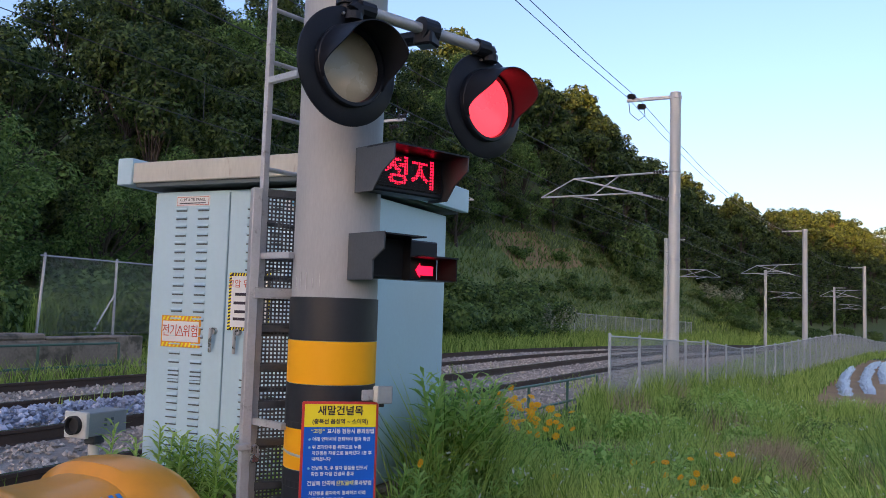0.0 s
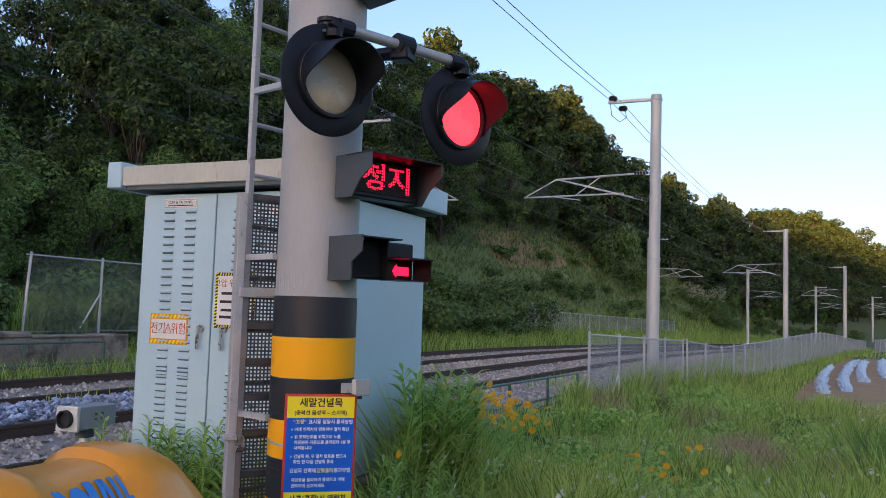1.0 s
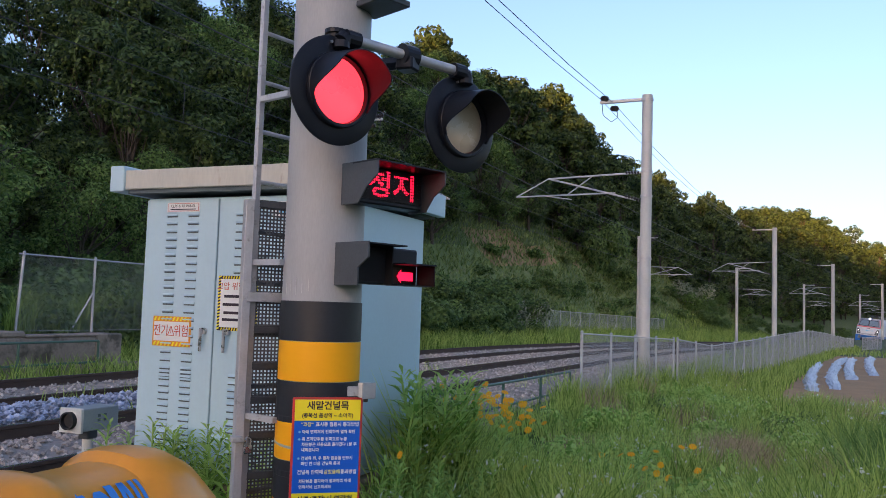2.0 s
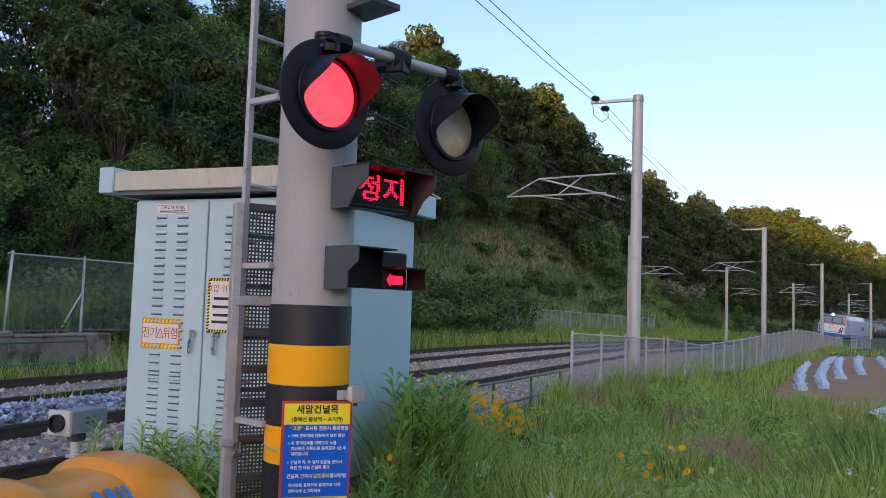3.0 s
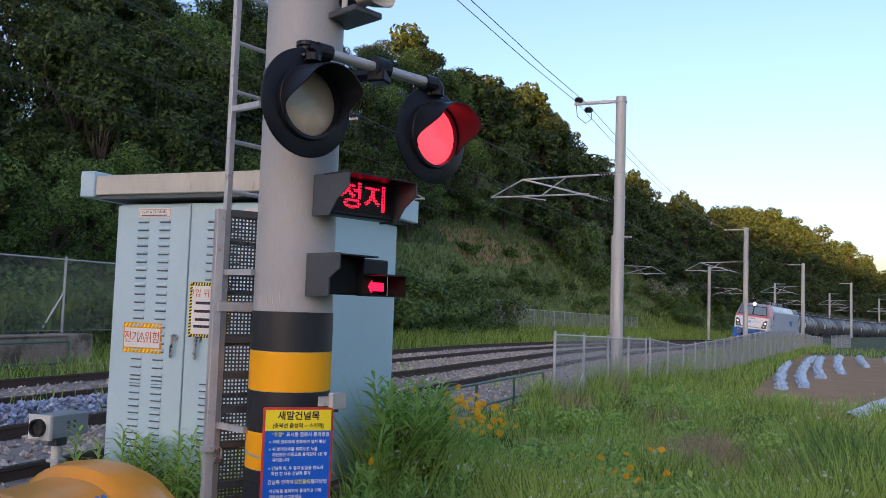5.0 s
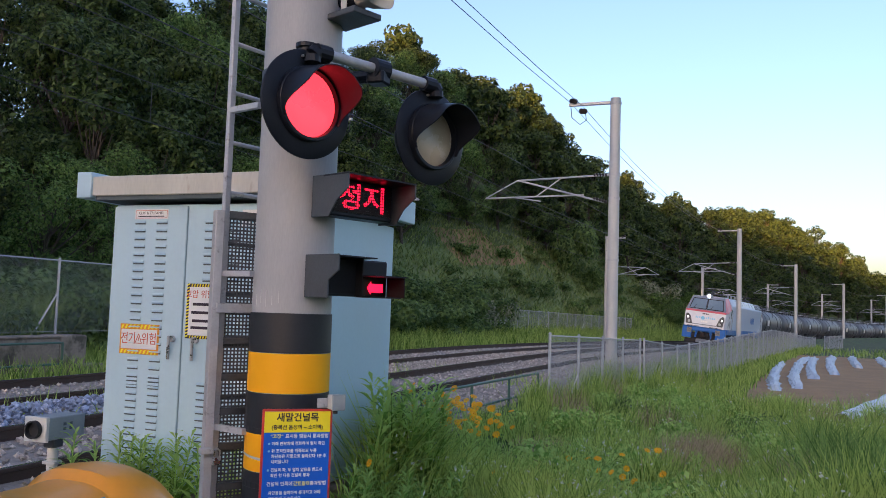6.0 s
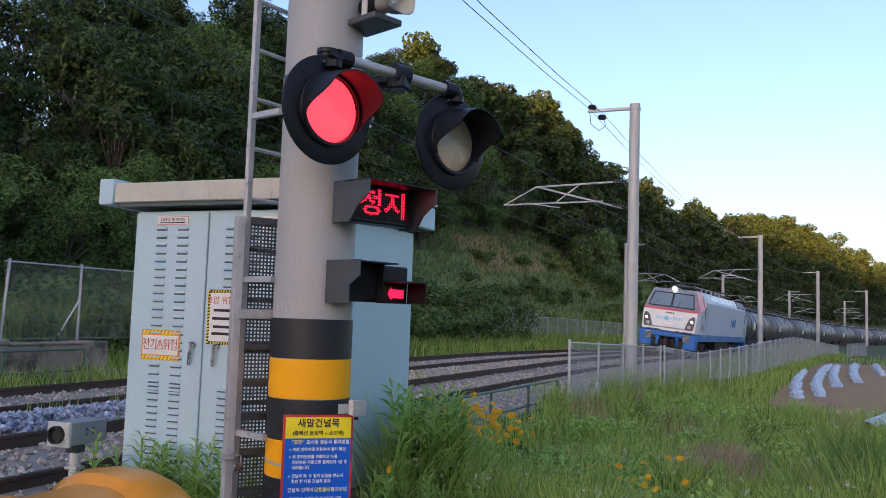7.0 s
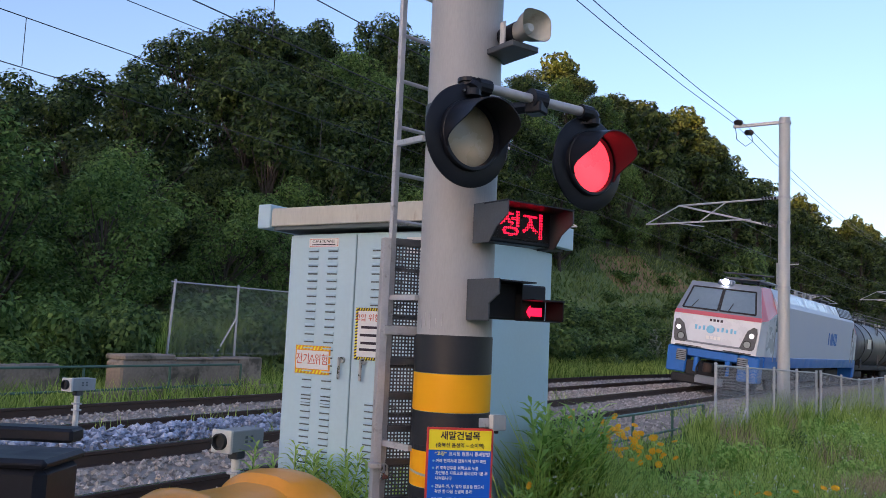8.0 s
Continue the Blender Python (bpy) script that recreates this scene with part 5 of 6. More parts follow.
def fences():
    wire_fence("boundary_fence", [(-3.95, 16.5, -0.68), (-3.2, 24.3, -0.92)], 1.8, "silver wire-mesh fence along the railway boundary")
    wire_fence("boundary_fence", [(-3.12, 24.5, -0.92), (-2.6, 28.9, -1.2), (-1.7, 36.5, -1.12), (-0.9, 44, -1.0), (0.5, 55, -0.84), (1.8, 64.5, -1.1), (3.2, 74, -1.5), (4.2, 80, -1.65)], 1.8, "long silver wire-mesh fence curving beside the track")
    wire_fence("boundary_fence", [(5.2, 85, -1.6), (7.6, 96, -1.6)], 1.8, "silver wire-mesh fence beyond the field", step=2.75)
    wire_fence("chain_link_fence", [(-15.5, 12.85, 0.72), (-15.5, 30, 0.72)], 1.72, "grey chain-link fence above the concrete wall", pitch=0.07, r=0.0012, step=2.1, lean=(0.0, 0.12, 0))
    wire_fence("hillside_fence", [(xc(y) - 10.4, y, zt(y) + 0.42) for y in (50, 60, 70, 81)], 1.55, "grey wire fence at the foot of the hill", pitch=0.09, r=0.0025, step=2.0)
    pipe_railing("green_railing", [(-4.6, 9.0, -0.1), (-4.62, 18.2, -0.23)], (0.45, 0.05), "faded green pipe railing beside the ballast")
    pipe_railing("green_railing", [(-13.6, 3.4, 0.0), (-13.6, 13.35, 0.0)], (0.62, 0.18), "faded green pipe railing before the concrete wall")


def low_wall():
    th = thing("concrete_wall", pose(0, 0, 0), "weathered low concrete wall beside the track", "wall")
    part("slab", G().box(-14.25, 12.1, 0.13, 0.5, 3.2, 1.15, 0.04), "concrete", th)
    part("coping", G().box(-14.3, 11.2, 0.76, 0.62, 1.3, 0.12, 0.03), "concrete", th)
    part("coping", G().box(-14.25, 12.8, 0.72, 0.54, 1.9, 0.05, 0.015), "concrete", th)
    part("end_block", G().box(-14.3, 14.05, 0.15, 0.66, 0.75, 1.2, 0.03), "concrete", th)
    part("ledge", G().box(-13.95, 12.2, -0.05, 0.3, 5.2, 0.35, 0.03), "concrete", th)
    t2 = thing("concrete_wall", pose(0, 0, 0), "low concrete culvert head in the weeds", "wall")
    part("slab", G().box(-15.0, 8.4, 0.2, 0.5, 2.6, 0.8, 0.05), "concrete", t2)


def field_rows():
    """Ridges under crumpled plastic, running away and bending to the east, and two long strips of film."""
    for i, (x0, y0, run) in enumerate(((0.5, 33.4, 19), (1.32, 35.0, 25), (2.22, 41.4, 18), (3.35, 45.4, 17), (5.0, 52.0, 11), (6.7, 54.0, 10))):
        line = [Vector((x0 + (0.012 * i - 0.02) * d + 0.0026 * d * d, y0 + d, 0)) for d in [run * k / 60 for k in range(61)]]
        rings = []
        for k, p in enumerate(line):
            z = ground_z(p.x, p.y)
            w = 0.22 + 0.1 * noise.noise((i * 3, k * 0.45, 0))
            e = line[min(k + 1, 60)] - line[max(k - 1, 0)]
            side = Vector((e.y, -e.x, 0)).normalized()
            tip = 0.25 if k in (0, 60) else 1.0
            ring = []
            for j in range(15):
                a = math.pi * j / 14
                rr = 1 + 0.45 * noise.noise((k * 0.5, j * 0.55, i)) + 0.35 * noise.noise((k * 1.7, j * 1.5, i + 5))
                ring.append(p + side * (w * rr * math.cos(a)) + Vector((0, 0, z - 0.06 + 0.24 * rr * tip * math.sin(a))))
            rings.append(ring)
        me = G().loft(rings, close=False, caps=True).mesh("plastic_row", True)
        me.materials.append(M["plastic"])
        tagged(new("mulched_ridge", me), "crop row covered by crumpled silvery plastic sheet", "field row", "plastic-covered rows in the field")
    for i, (a, b) in enumerate((((1.85, 22.0, 0), (4.6, 33.2, 0)), ((2.75, 22.4, 0), (5.4, 32.5, 0)))):
        a, b = Vector(a), Vector(b)
        side = Vector((b.y - a.y, a.x - b.x, 0)).normalized()
        rings = []
        for k in range(41):
            p = a.lerp(b, k / 40)
            z = ground_z(p.x, p.y)
            rings.append([p + side * (0.34 * u + 0.05 * noise.noise((k * 0.4, u, i))) + Vector((0, 0, z + 0.42 - 0.3 * u * u + 0.03 * noise.noise((k, u * 3, i)))) for u in (-1, -0.7, -0.35, 0, 0.35, 0.7, 1)])
        me = G().loft(rings, close=False, caps=False).mesh("film", True)
        me.materials.append(M["plastic"])
        tagged(new("mulched_ridge", me), "low crop ridge under pale plastic film", "field row", "plastic-covered rows in the field")


fences()
low_wall()
field_rows()

# ---- the train ----
LEN = 17.2


def bogie(parent, y, wheels=2, name="bogie"):
    b = part(name, G().box(0, y, 0.62, 2.2, 2.6 if wheels == 2 else 3.6, 0.3, 0.04), "under", parent, "grimy black bogie")
    for x in (-1.0, 1.0):
        part("side_frame", G().box(x, y, 0.62, 0.16, 2.9, 0.34, 0.05), "under", b)
    for k in (-0.95, 0.95):
        for x in (-0.75, 0.75):
            part("wheel", G().lathe([(0, -0.07), (0.42, -0.07), (0.46, -0.05), (0.46, 0.05), (0.42, 0.07), (0, 0.07)], 20, pose(x, y + k, 0.46, 0, 90, 0)), "rail", b, smooth=True)


def locomotive():
    th = thing("electric_locomotive", pose(0, 0, 0), "white and grey electric locomotive with blue skirt and red trim", "locomotive")
    F = -LEN / 2
    for end in (1, -1):
        e = pose(0, 0, 0) if end == 1 else pose(0, 0, 0, 0, 0, 180)
        A, B, C = (1.36, F, 1.28), (1.40, F + 0.1, 2.36), (1.12, F + 0.66, 3.46)
        D, E, Fs, Gr = (1.5, F + 0.42, 1.28), (1.5, F + 0.5, 2.42), (1.5, F + 1.5, 2.72), (1.2, F + 1.5, 3.5)
        K = (1.5, F + 1.5, 1.28)
        mir = lambda p: (-p[0], p[1], p[2])
        g = G()
        vs = [A, B, C, D, E, Fs, Gr, K]
        vs = vs + [mir(p) for p in vs]
        g.add(vs, [(0, 8, 9, 1), (0, 1, 4, 3), (3, 4, 5, 7), (8, 11, 12, 9), (11, 15, 13, 12), (0, 3, 7, 15, 11, 8), (1, 9, 10, 2), (2, 10, 14, 6)], e)
        nose = part("nose", g, "loco_white", th, "white cab front")
        for s in (1, -1):
            q = [(s * (p[0] + 0.004), p[1] - 0.004, p[2]) for p in (B, E, Fs, Gr, C)]
            part("red_flank", G().add(q, [(0, 1, 4), (1, 2, 4), (2, 3, 4)], e), "loco_red", nose, "red panel beside the windscreen")
        # windscreen plane
        def ws(u, v, out=0.0):
            k = (C[0] * v + B[0] * (1 - v)) * u
            return (k, B[1] + (C[1] - B[1]) * v - out * 0.88, B[2] + (C[2] - B[2]) * v + out * 0.46)
        g = G()
        g.add([ws(u, v, 0.006) for u, v in ((-1, 0.1), (1, 0.1), (1, 1.0), (-1, 1.0))], [(0, 1, 2, 3)], e)
        part("windscreen_surround", g, "loco_grey", nose, "dark grey windscreen surround")
        for u0, u1 in ((-0.87, -0.02), (0.02, 0.87)):
            g = G()
            g.add([ws(u0, 0.17, 0.012), ws(u1, 0.17, 0.012), ws(u1, 0.83, 0.012), ws(u0, 0.83, 0.012)], [(0, 1, 2, 3)], e)
            g.add([ws(u0, 0.17, 0.0), ws(u1, 0.17, 0.0), ws(u1, 0.83, 0.0), ws(u0, 0.83, 0.0)], [(0, 1, 2, 3)], e)
            rim = G()
            for p, q in (((u0, 0.17), (u1, 0.17)), ((u1, 0.17), (u1, 0.83)), ((u1, 0.83), (u0, 0.83)), ((u0, 0.83), (u0, 0.17))):
                rim.tube(ws(*p, 0.016), ws(*q, 0.016), 0.028, seg=5, m=e)
            part("window_seal", rim, "under", nose, "black rubber window seal")
            pane = part("windscreen", g, "screen", nose, "dark sloping windscreen pane")
            um = u0 + 0.2
            part("wiper", G().tube(ws(um, 0.14, 0.03), ws(um + 0.1, 0.42, 0.03), 0.014, seg=5, m=e), "under", pane)
        g = G()
        g.add([ws(u, v, 0.007) for u, v in ((-1, -0.02), (1, -0.02), (1, 0.1), (-1, 0.1))], [(0, 1, 2, 3)], e)
        part("red_band", g, "loco_red", nose, "red band below the windscreen")
        # lamps
        part("roof_headlight", G().box(0, F + 0.72, 3.5, 0.5, 0.3, 0.2, 0.05, e), "loco_grey", nose)
        lit = end == 1
        part("roof_lamp", G().tube(Vector((0, F + 0.58, 3.52)), Vector((0, F + 0.55, 3.52)), 0.1, seg=20, m=e), "headlight" if lit else "screen", nose, "bright headlight" if lit else "")
        for s in (1, -1):
            yv = F + 0.045
            g = G()
            ring = [(s * 0.84, 1.48), (s * 0.92, 1.42), (s * 1.22, 1.42), (s * 1.28, 1.48), (s * 1.33, 1.95), (s * 1.3, 2.12), (s * 1.2, 2.16), (s * 1.02, 2.02)]
            g.add([(x, yv - 0.07 + (z - 1.4) * 0.085, z) for x, z in ring] + [(x, yv + 0.2, z) for x, z in ring], [tuple(range(8)), *[(i, (i + 1) % 8, 8 + (i + 1) % 8, 8 + i) for i in range(8)]], e)
            hl = part("headlamp", g, "zinc_dark", nose, "dark grey headlight cluster")
            for z, r, mm in ((1.6, 0.1, "sensor"), (1.88, 0.075, "lamp_dim" if lit else "sensor_face")):
                yy = yv - 0.07 + (z - 1.4) * 0.085
                xl = s * (1.06 + (z - 1.6) * 0.4)
                part("lamp_ring", G().tube((xl, yy - 0.006, z), (xl, yy + 0.03, z), r * 1.3, seg=16, m=e), "under", hl, "black lamp surround")
                part("lamp", G().tube((xl, yy - 0.014, z), (xl, yy + 0.03, z), r, seg=16, m=e), mm, hl)
        # emblem as plain shapes, number as bars
        part("emblem_disc", G().tube((-0.14, F + 0.06, 1.92), (-0.14, F + 0.03, 1.92), 0.13, seg=20, m=e), "light_blue", nose, "light blue emblem disc")
        for i, x in enumerate((-0.62, -0.5, -0.36, 0.1, 0.24, 0.38, 0.52, 0.64)):
            part("emblem_stroke", G().box(x, F + 0.065, 1.9, 0.07, 0.02, 0.24 if i % 2 == 0 else 0.17, m=e), "light_blue", nose, "light blue emblem stroke")
        g = G()
        for i in range(4):
            g.box(-0.17 + 0.115 * i, F + 0.085, 2.22, 0.075, 0.02, 0.08, m=e)
        part("number_bar", g, "ink", nose)
        g = G()
        for i in range(4):
            g.box(-0.2 + 0.12 * i, F + 0.035, 1.66, 0.09, 0.02, 0.1, m=e)
        part("number_bar", g, "plate_white", nose)
        part("nose_groove", G().box(0, F + 0.005, 1.45, 1.75, 0.03, 0.06, 0.01, e), "loco_grey", nose, "grey line between the headlights")
        for x in (-0.78, 0.78):
            part("step_ledge", G().box(x, F - 0.02, 1.31, 0.85, 0.06, 0.025, m=e), "under", nose, "thin dark ledge")
        # skirt, coupler, plough
        for x in (-1.15, 1.15):
            part("skirt", G().box(x, F + 0.3, 0.84, 0.66, 0.5, 0.84, 0.05, e), "loco_blue", th, "blue lower skirt")
        part("skirt", G().box(0, F + 0.26, 1.12, 1.64, 0.42, 0.28, 0.03, e), "loco_blue", th, "blue lower skirt")
        for x in (-0.5, 0.5):
            part("bracket_plate", G().box(x, F + 0.2, 0.75, 0.16, 0.3, 0.5, 0.03, e), "loco_blue", th, "blue coupler bracket")
        for x in (-0.98, 0.98):
            st = part("ribbed_step", G().box(x, F + 0.02, 0.98, 0.32, 0.1, 0.36, 0.02, e), "sensor", th, "grey ribbed step")
            for k in range(5):
                part("rib", G().box(x, F - 0.035, 0.86 + 0.06 * k, 0.3, 0.02, 0.02, m=e), "under", st)
        c = part("coupler", G().box(0, F - 0.12, 0.72, 0.3, 0.7, 0.26, 0.05, e), "under", th, "black knuckle coupler")
        part("knuckle", G().tube((0.06, F - 0.46, 0.58), (0.06, F - 0.46, 0.86), 0.14, seg=12, m=e), "rail", c)
        part("drawgear", G().box(0, F + 0.3, 0.6, 1.7, 0.4, 0.5, 0.05, e), "under", th, "dark drawgear behind the coupler")
        for x in (-0.36, 0.36, 0.5):
            part("hose", G().path([(x, F, 0.82), (x * 1.05, F - 0.18, 0.66), (x, F - 0.22, 0.42)], 0.03, 6, e), "rubber", c)
        part("snow_plough", G().box(0, F + 0.12, 0.24, 2.5, 0.22, 0.28, 0.04, e), "under", th, "grimy rail guard")
        part("guard_plate", G().box(0, F - 0.01, 0.3, 0.9, 0.05, 0.26, 0.02, e), "loco_grey", th, "grey plate on the rail guard")
        g = G().box(1.505, F + 1.62, 2.42, 0.014, 0.3, 0.62, 0.004, e).box(-1.505, F + 1.62, 2.42, 0.014, 0.3, 0.62, 0.004, e)
        part("side_window", g, "screen", th, "dark cab side window")
        g = G()
        for x in (1.54, -1.54):
            for k in (1.36, 1.9):
                g.tube((x, F + k, 1.15), (x, F + k, 2.3), 0.016, seg=6, m=e)
        part("handrail", g, "galv", th)
    f, r = F + 1.5, -F - 1.5
    sec = [(1.5, 1.26), (1.5, 2.98), (1.44, 3.08), (1.2, 3.5), (-1.2, 3.5), (-1.44, 3.08), (-1.5, 2.98), (-1.5, 1.26)]
    part("body", G().loft([[(x, y, z) for x, z in sec] for y in (f, r)]), "loco_side", th, "pale grey body side")
    part("sole_bar", G().box(0, 0, 1.1, 3.03, LEN - 1.0, 0.36, 0.01), "loco_blue", th, "blue stripe along the sill")
    for s in (-1, 1):
        for k in range(4):
            y = f + 2.0 + k * 2.4
            # sky light on the sloping roof edge, put into these hatches' whiter colour
            part("roof_hatch", G().add([(s * 1.41, y, 3.14), (s * 1.41, y + 2.1, 3.14), (s * 1.235, y + 2.1, 3.446), (s * 1.235, y, 3.446)], [(0, 1, 2, 3)], pose(s * 0.006, 0, 0.004)), "loco_white", th, "roof-edge hatch, white to stand for sky light")
        g = G().box(0, 0, 0, 0.05, 3.2, 0.44, 0.01, pose(s * 1.33, r - 1.7, 3.28, 0, -s * 30, 0))
        gr = part("grille", g, "under", th, "dark louvred grille")
        for k in range(6):
            part("louvre", G().box(0, 0, 0, 0.03, 3.0, 0.03, 0, pose(s * (1.425 - 0.034 * k), r - 1.7, 3.14 + 0.058 * k, 0, -s * 30, 0)), "loco_grey", gr)
        part("door_seam", G().box(s * 1.503, f + 0.75, 1.95, 0.008, 0.02, 1.5), "loco_grey", th)
        part("door_seam", G().box(s * 1.503, f + 0.05, 1.95, 0.008, 0.02, 1.5), "loco_grey", th)
        g = G().tube((s * 1.512, 2.2, 2.1), (s * 1.507, 2.2, 2.1), 0.26, seg=20)
        part("side_emblem", g, "loco_blue", th, "blue emblem disc")
        for y in (1.62, 2.62, 2.92, 3.2):
            part("emblem_stroke", G().box(s * 1.508, y, 2.1, 0.012, 0.12, 0.5), "loco_blue", th, "blue emblem stroke")
    part("roof_walk", G().box(0, 0, 3.54, 1.5, LEN - 5, 0.08, 0.02), "loco_roof", th)
    for yb in (-5.2, 4.9):
        p = part("pantograph", G().box(0, yb, 3.76, 1.2, 1.9, 0.06, 0.01), "zinc_dark", th, "folded pantograph on the roof")
        g = G()
        h = 3.98
        for s in (-0.45, 0.45):
            g.tube((s, yb - 0.8, 3.78), (s * 0.6, yb + 0.9, (h + 3.82) / 2), 0.025, seg=6)
            g.tube((s * 0.6, yb + 0.9, (h + 3.82) / 2), (s, yb - 0.3, h), 0.022, seg=6)
        g.tube((-0.85, yb - 0.3, h), (0.85, yb - 0.3, h), 0.03, seg=8)
        part("pantograph_arm", g, "zinc_dark", p)
        for s in (-0.5, 0.5):
            for k in (-0.8, 0.8):
                g = G()
                insulator(g, (s, yb + k, 3.56), (s, yb + k, 3.75), 0.07, 3)
                part("insulator", g, "insulator", p)
    g = G()
    for yb in (-2.6, -1.2, 0.4, 1.9, 3.2):
        g.tube((0.3, yb, 3.56), (0.3, yb, 3.86), 0.07, seg=10)
    g.path([(0.3, -4.2, 3.86), (0.3, 4.2, 3.88)], 0.02, 6)
    part("roof_busbar", g, "sensor", th, "pale roof insulators and busbar")
    part("battery_box", G().box(0, 0, 0.72, 2.7, 4.2, 0.62, 0.05), "under", th, "black underfloor box")
    for y in (-5.3, 5.3):
        bogie(th, y)
    return th


def tank_wagon():
    th = thing("tank_wagon", pose(0, 0, 0), "grimy grey-black steel tank wagon", "tank wagon", "tank wagons of the train")
    L = 12.6
    prof = [(0, -L / 2 + 0.1), (0.7, -L / 2 + 0.2), (1.15, -L / 2 + 0.45), (1.33, -L / 2 + 0.85), (1.35, -2.0), (1.38, 0), (1.35, 2.0), (1.33, L / 2 - 0.85), (1.15, L / 2 - 0.45), (0.7, L / 2 - 0.2), (0, L / 2 - 0.1)]
    part("tank", G().lathe(prof, 32, pose(0, 0, 2.2, 90, 0, 0)), "tank", th, "stained cylindrical tank", smooth=True)
    for y in (-4.4, -2.2, 2.2, 4.4):
        part("band", G().lathe([(1.36, y - 0.05), (1.385, y - 0.05), (1.385, y + 0.05), (1.36, y + 0.05)], 32, pose(0, 0, 2.2, 90, 0, 0)), "under", th)
    part("manhole", G().lathe([(0.5, 3.45), (0.5, 3.75), (0.42, 3.8), (0, 3.82)], 20), "tank", th, smooth=True)
    part("walkway", G().box(0, 0, 3.66, 0.9, 10.4, 0.05, 0.005), "galv", th, "grated roof walkway")
    g = G()
    for s in (-0.75, 0.75):
        for i in range(9):
            y = -4.8 + 1.2 * i
            g.tube((s, y, 3.4), (s, y, 4.0), 0.022, seg=5)
        g.tube((s, -4.8, 4.0), (s, 4.8, 4.0), 0.022, seg=5)
        g.tube((s, -4.8, 3.8), (s, 4.8, 3.8), 0.018, seg=5)
    part("railing", g, "zinc_dark", th, "dark pipe railing")
    part("underframe", G().box(0, 0, 0.98, 2.4, L - 0.2, 0.26, 0.03), "under", th)
    for y in (-4.3, 4.3):
        part("saddle", G().box(0, y, 1.2, 2.5, 0.5, 0.5, 0.04), "under", th)
        bogie(th, y)
    for s in (-1, 1):
        g = G()
        for x in (1.42, ):
            for k in (-0.22, 0.22):
                g.tube((s * x, k, 1.0), (s * 1.1, k, 3.4), 0.022, seg=5)
            for i in range(7):
                t = i / 7
                g.tube((s * (x - 0.32 * t), -0.22, 1.05 + 2.3 * t), (s * (x - 0.32 * t), 0.22, 1.05 + 2.3 * t), 0.016, seg=5)
        part("side_ladder", g, "zinc_dark", th)
        part("data_panel", G().box(s * 1.365, -3.2, 2.35, 0.03, 0.8, 0.55, m=None), "plate_white", th, "small white data panel")
        part("coupler", G().box(0, s * (L / 2 + 0.15), 0.82, 0.25, 0.5, 0.25, 0.03), "under", th)
    return th


LOCO = locomotive()
WAGONS = [tank_wagon()]
WAGONS[0].scale = (0.98, 0.9, 0.9)
for i in range(11):
    WAGONS.append(copy_thing(WAGONS[0], pose(0, 60 + 14 * i, 0)))

# length along the near track, from y = 0
_y = np.arange(-60, 420, 0.25)
_x = np.array([xc(v) for v in _y])
_s = np.concatenate([[0], np.cumsum(np.hypot(np.diff(_x), np.diff(_y)))])


def on_track(s):
    y = float(np.interp(s, _s, _y))
    return Vector((xc(y), y, zt(y) + 0.04))


# the locomotive's middle at the end, its speed there, and how it gains speed
END_AT, SPEED, GAIN = 35.74, 17.89, 0.258


def motions():
    # the red faces of the two lights turn to the front by turns
    swap = [0.34, 0.95, 1.62, 2.26, 2.88, 3.55, 4.15, 4.8, 5.45, 6.14, 6.75, 7.35, 8.2]
    for lens, side in LENSES:
        a = 0.0 if side == "left" else 180.0
        rows = [(0.0, pose(0, 0, 0, 0, 0, a))]
        for t in swap:
            if t > 7.9:
                break
            t0 = frame(t - 0.05) / FPS - 1 / FPS
            for k in range(4):
                rows.append((t0 + k / FPS, pose(0, 0, 0, 0, 0, a + 60.0 * k)))
            a += 180.0
        rows.append((8.0, pose(0, 0, 0, 0, 0, a)))
        walk(lens, rows)
    gap = [(LOCO, 0.0, 5.3)]
    pos = LEN / 2 + 0.5
    for w in WAGONS:
        gap.append((w, pos + 5.9, 3.9))
        pos += 12.1
    for ob, back, base in gap:
        rows = []
        for i in range(17):
            t = i * 0.5
            y = END_AT + SPEED * (8.0 - t) - GAIN * (8.0 - t) ** 2
            s = float(np.interp(y, _y, _s)) + back
            p, q = on_track(s - base), on_track(s + base)
            d = q - p
            mid = (p + q) / 2
            rows.append((t, pose(mid.x, mid.y, mid.z, math.degrees(math.atan2(d.z, d.y)), 6.0, -math.degrees(math.atan2(d.x, d.y)))))
        walk(ob, rows)

# ---- grass, weeds and flowers ----
def tri_mesh(name, verts, tris, mat):
    verts = np.asarray(verts, np.float32).reshape(-1, 3)
    tris = np.asarray(tris, np.int32).reshape(-1, 3)
    me = bpy.data.meshes.new(name)
    me.vertices.add(len(verts))
    me.vertices.foreach_set("co", verts.ravel())
    me.loops.add(tris.size)
    me.loops.foreach_set("vertex_index", tris.ravel())
    me.polygons.add(len(tris))
    me.polygons.foreach_set("loop_start", np.arange(0, tris.size, 3, dtype=np.int32))
    me.update(calc_edges=True)
    me.materials.append(M[mat])
    return me


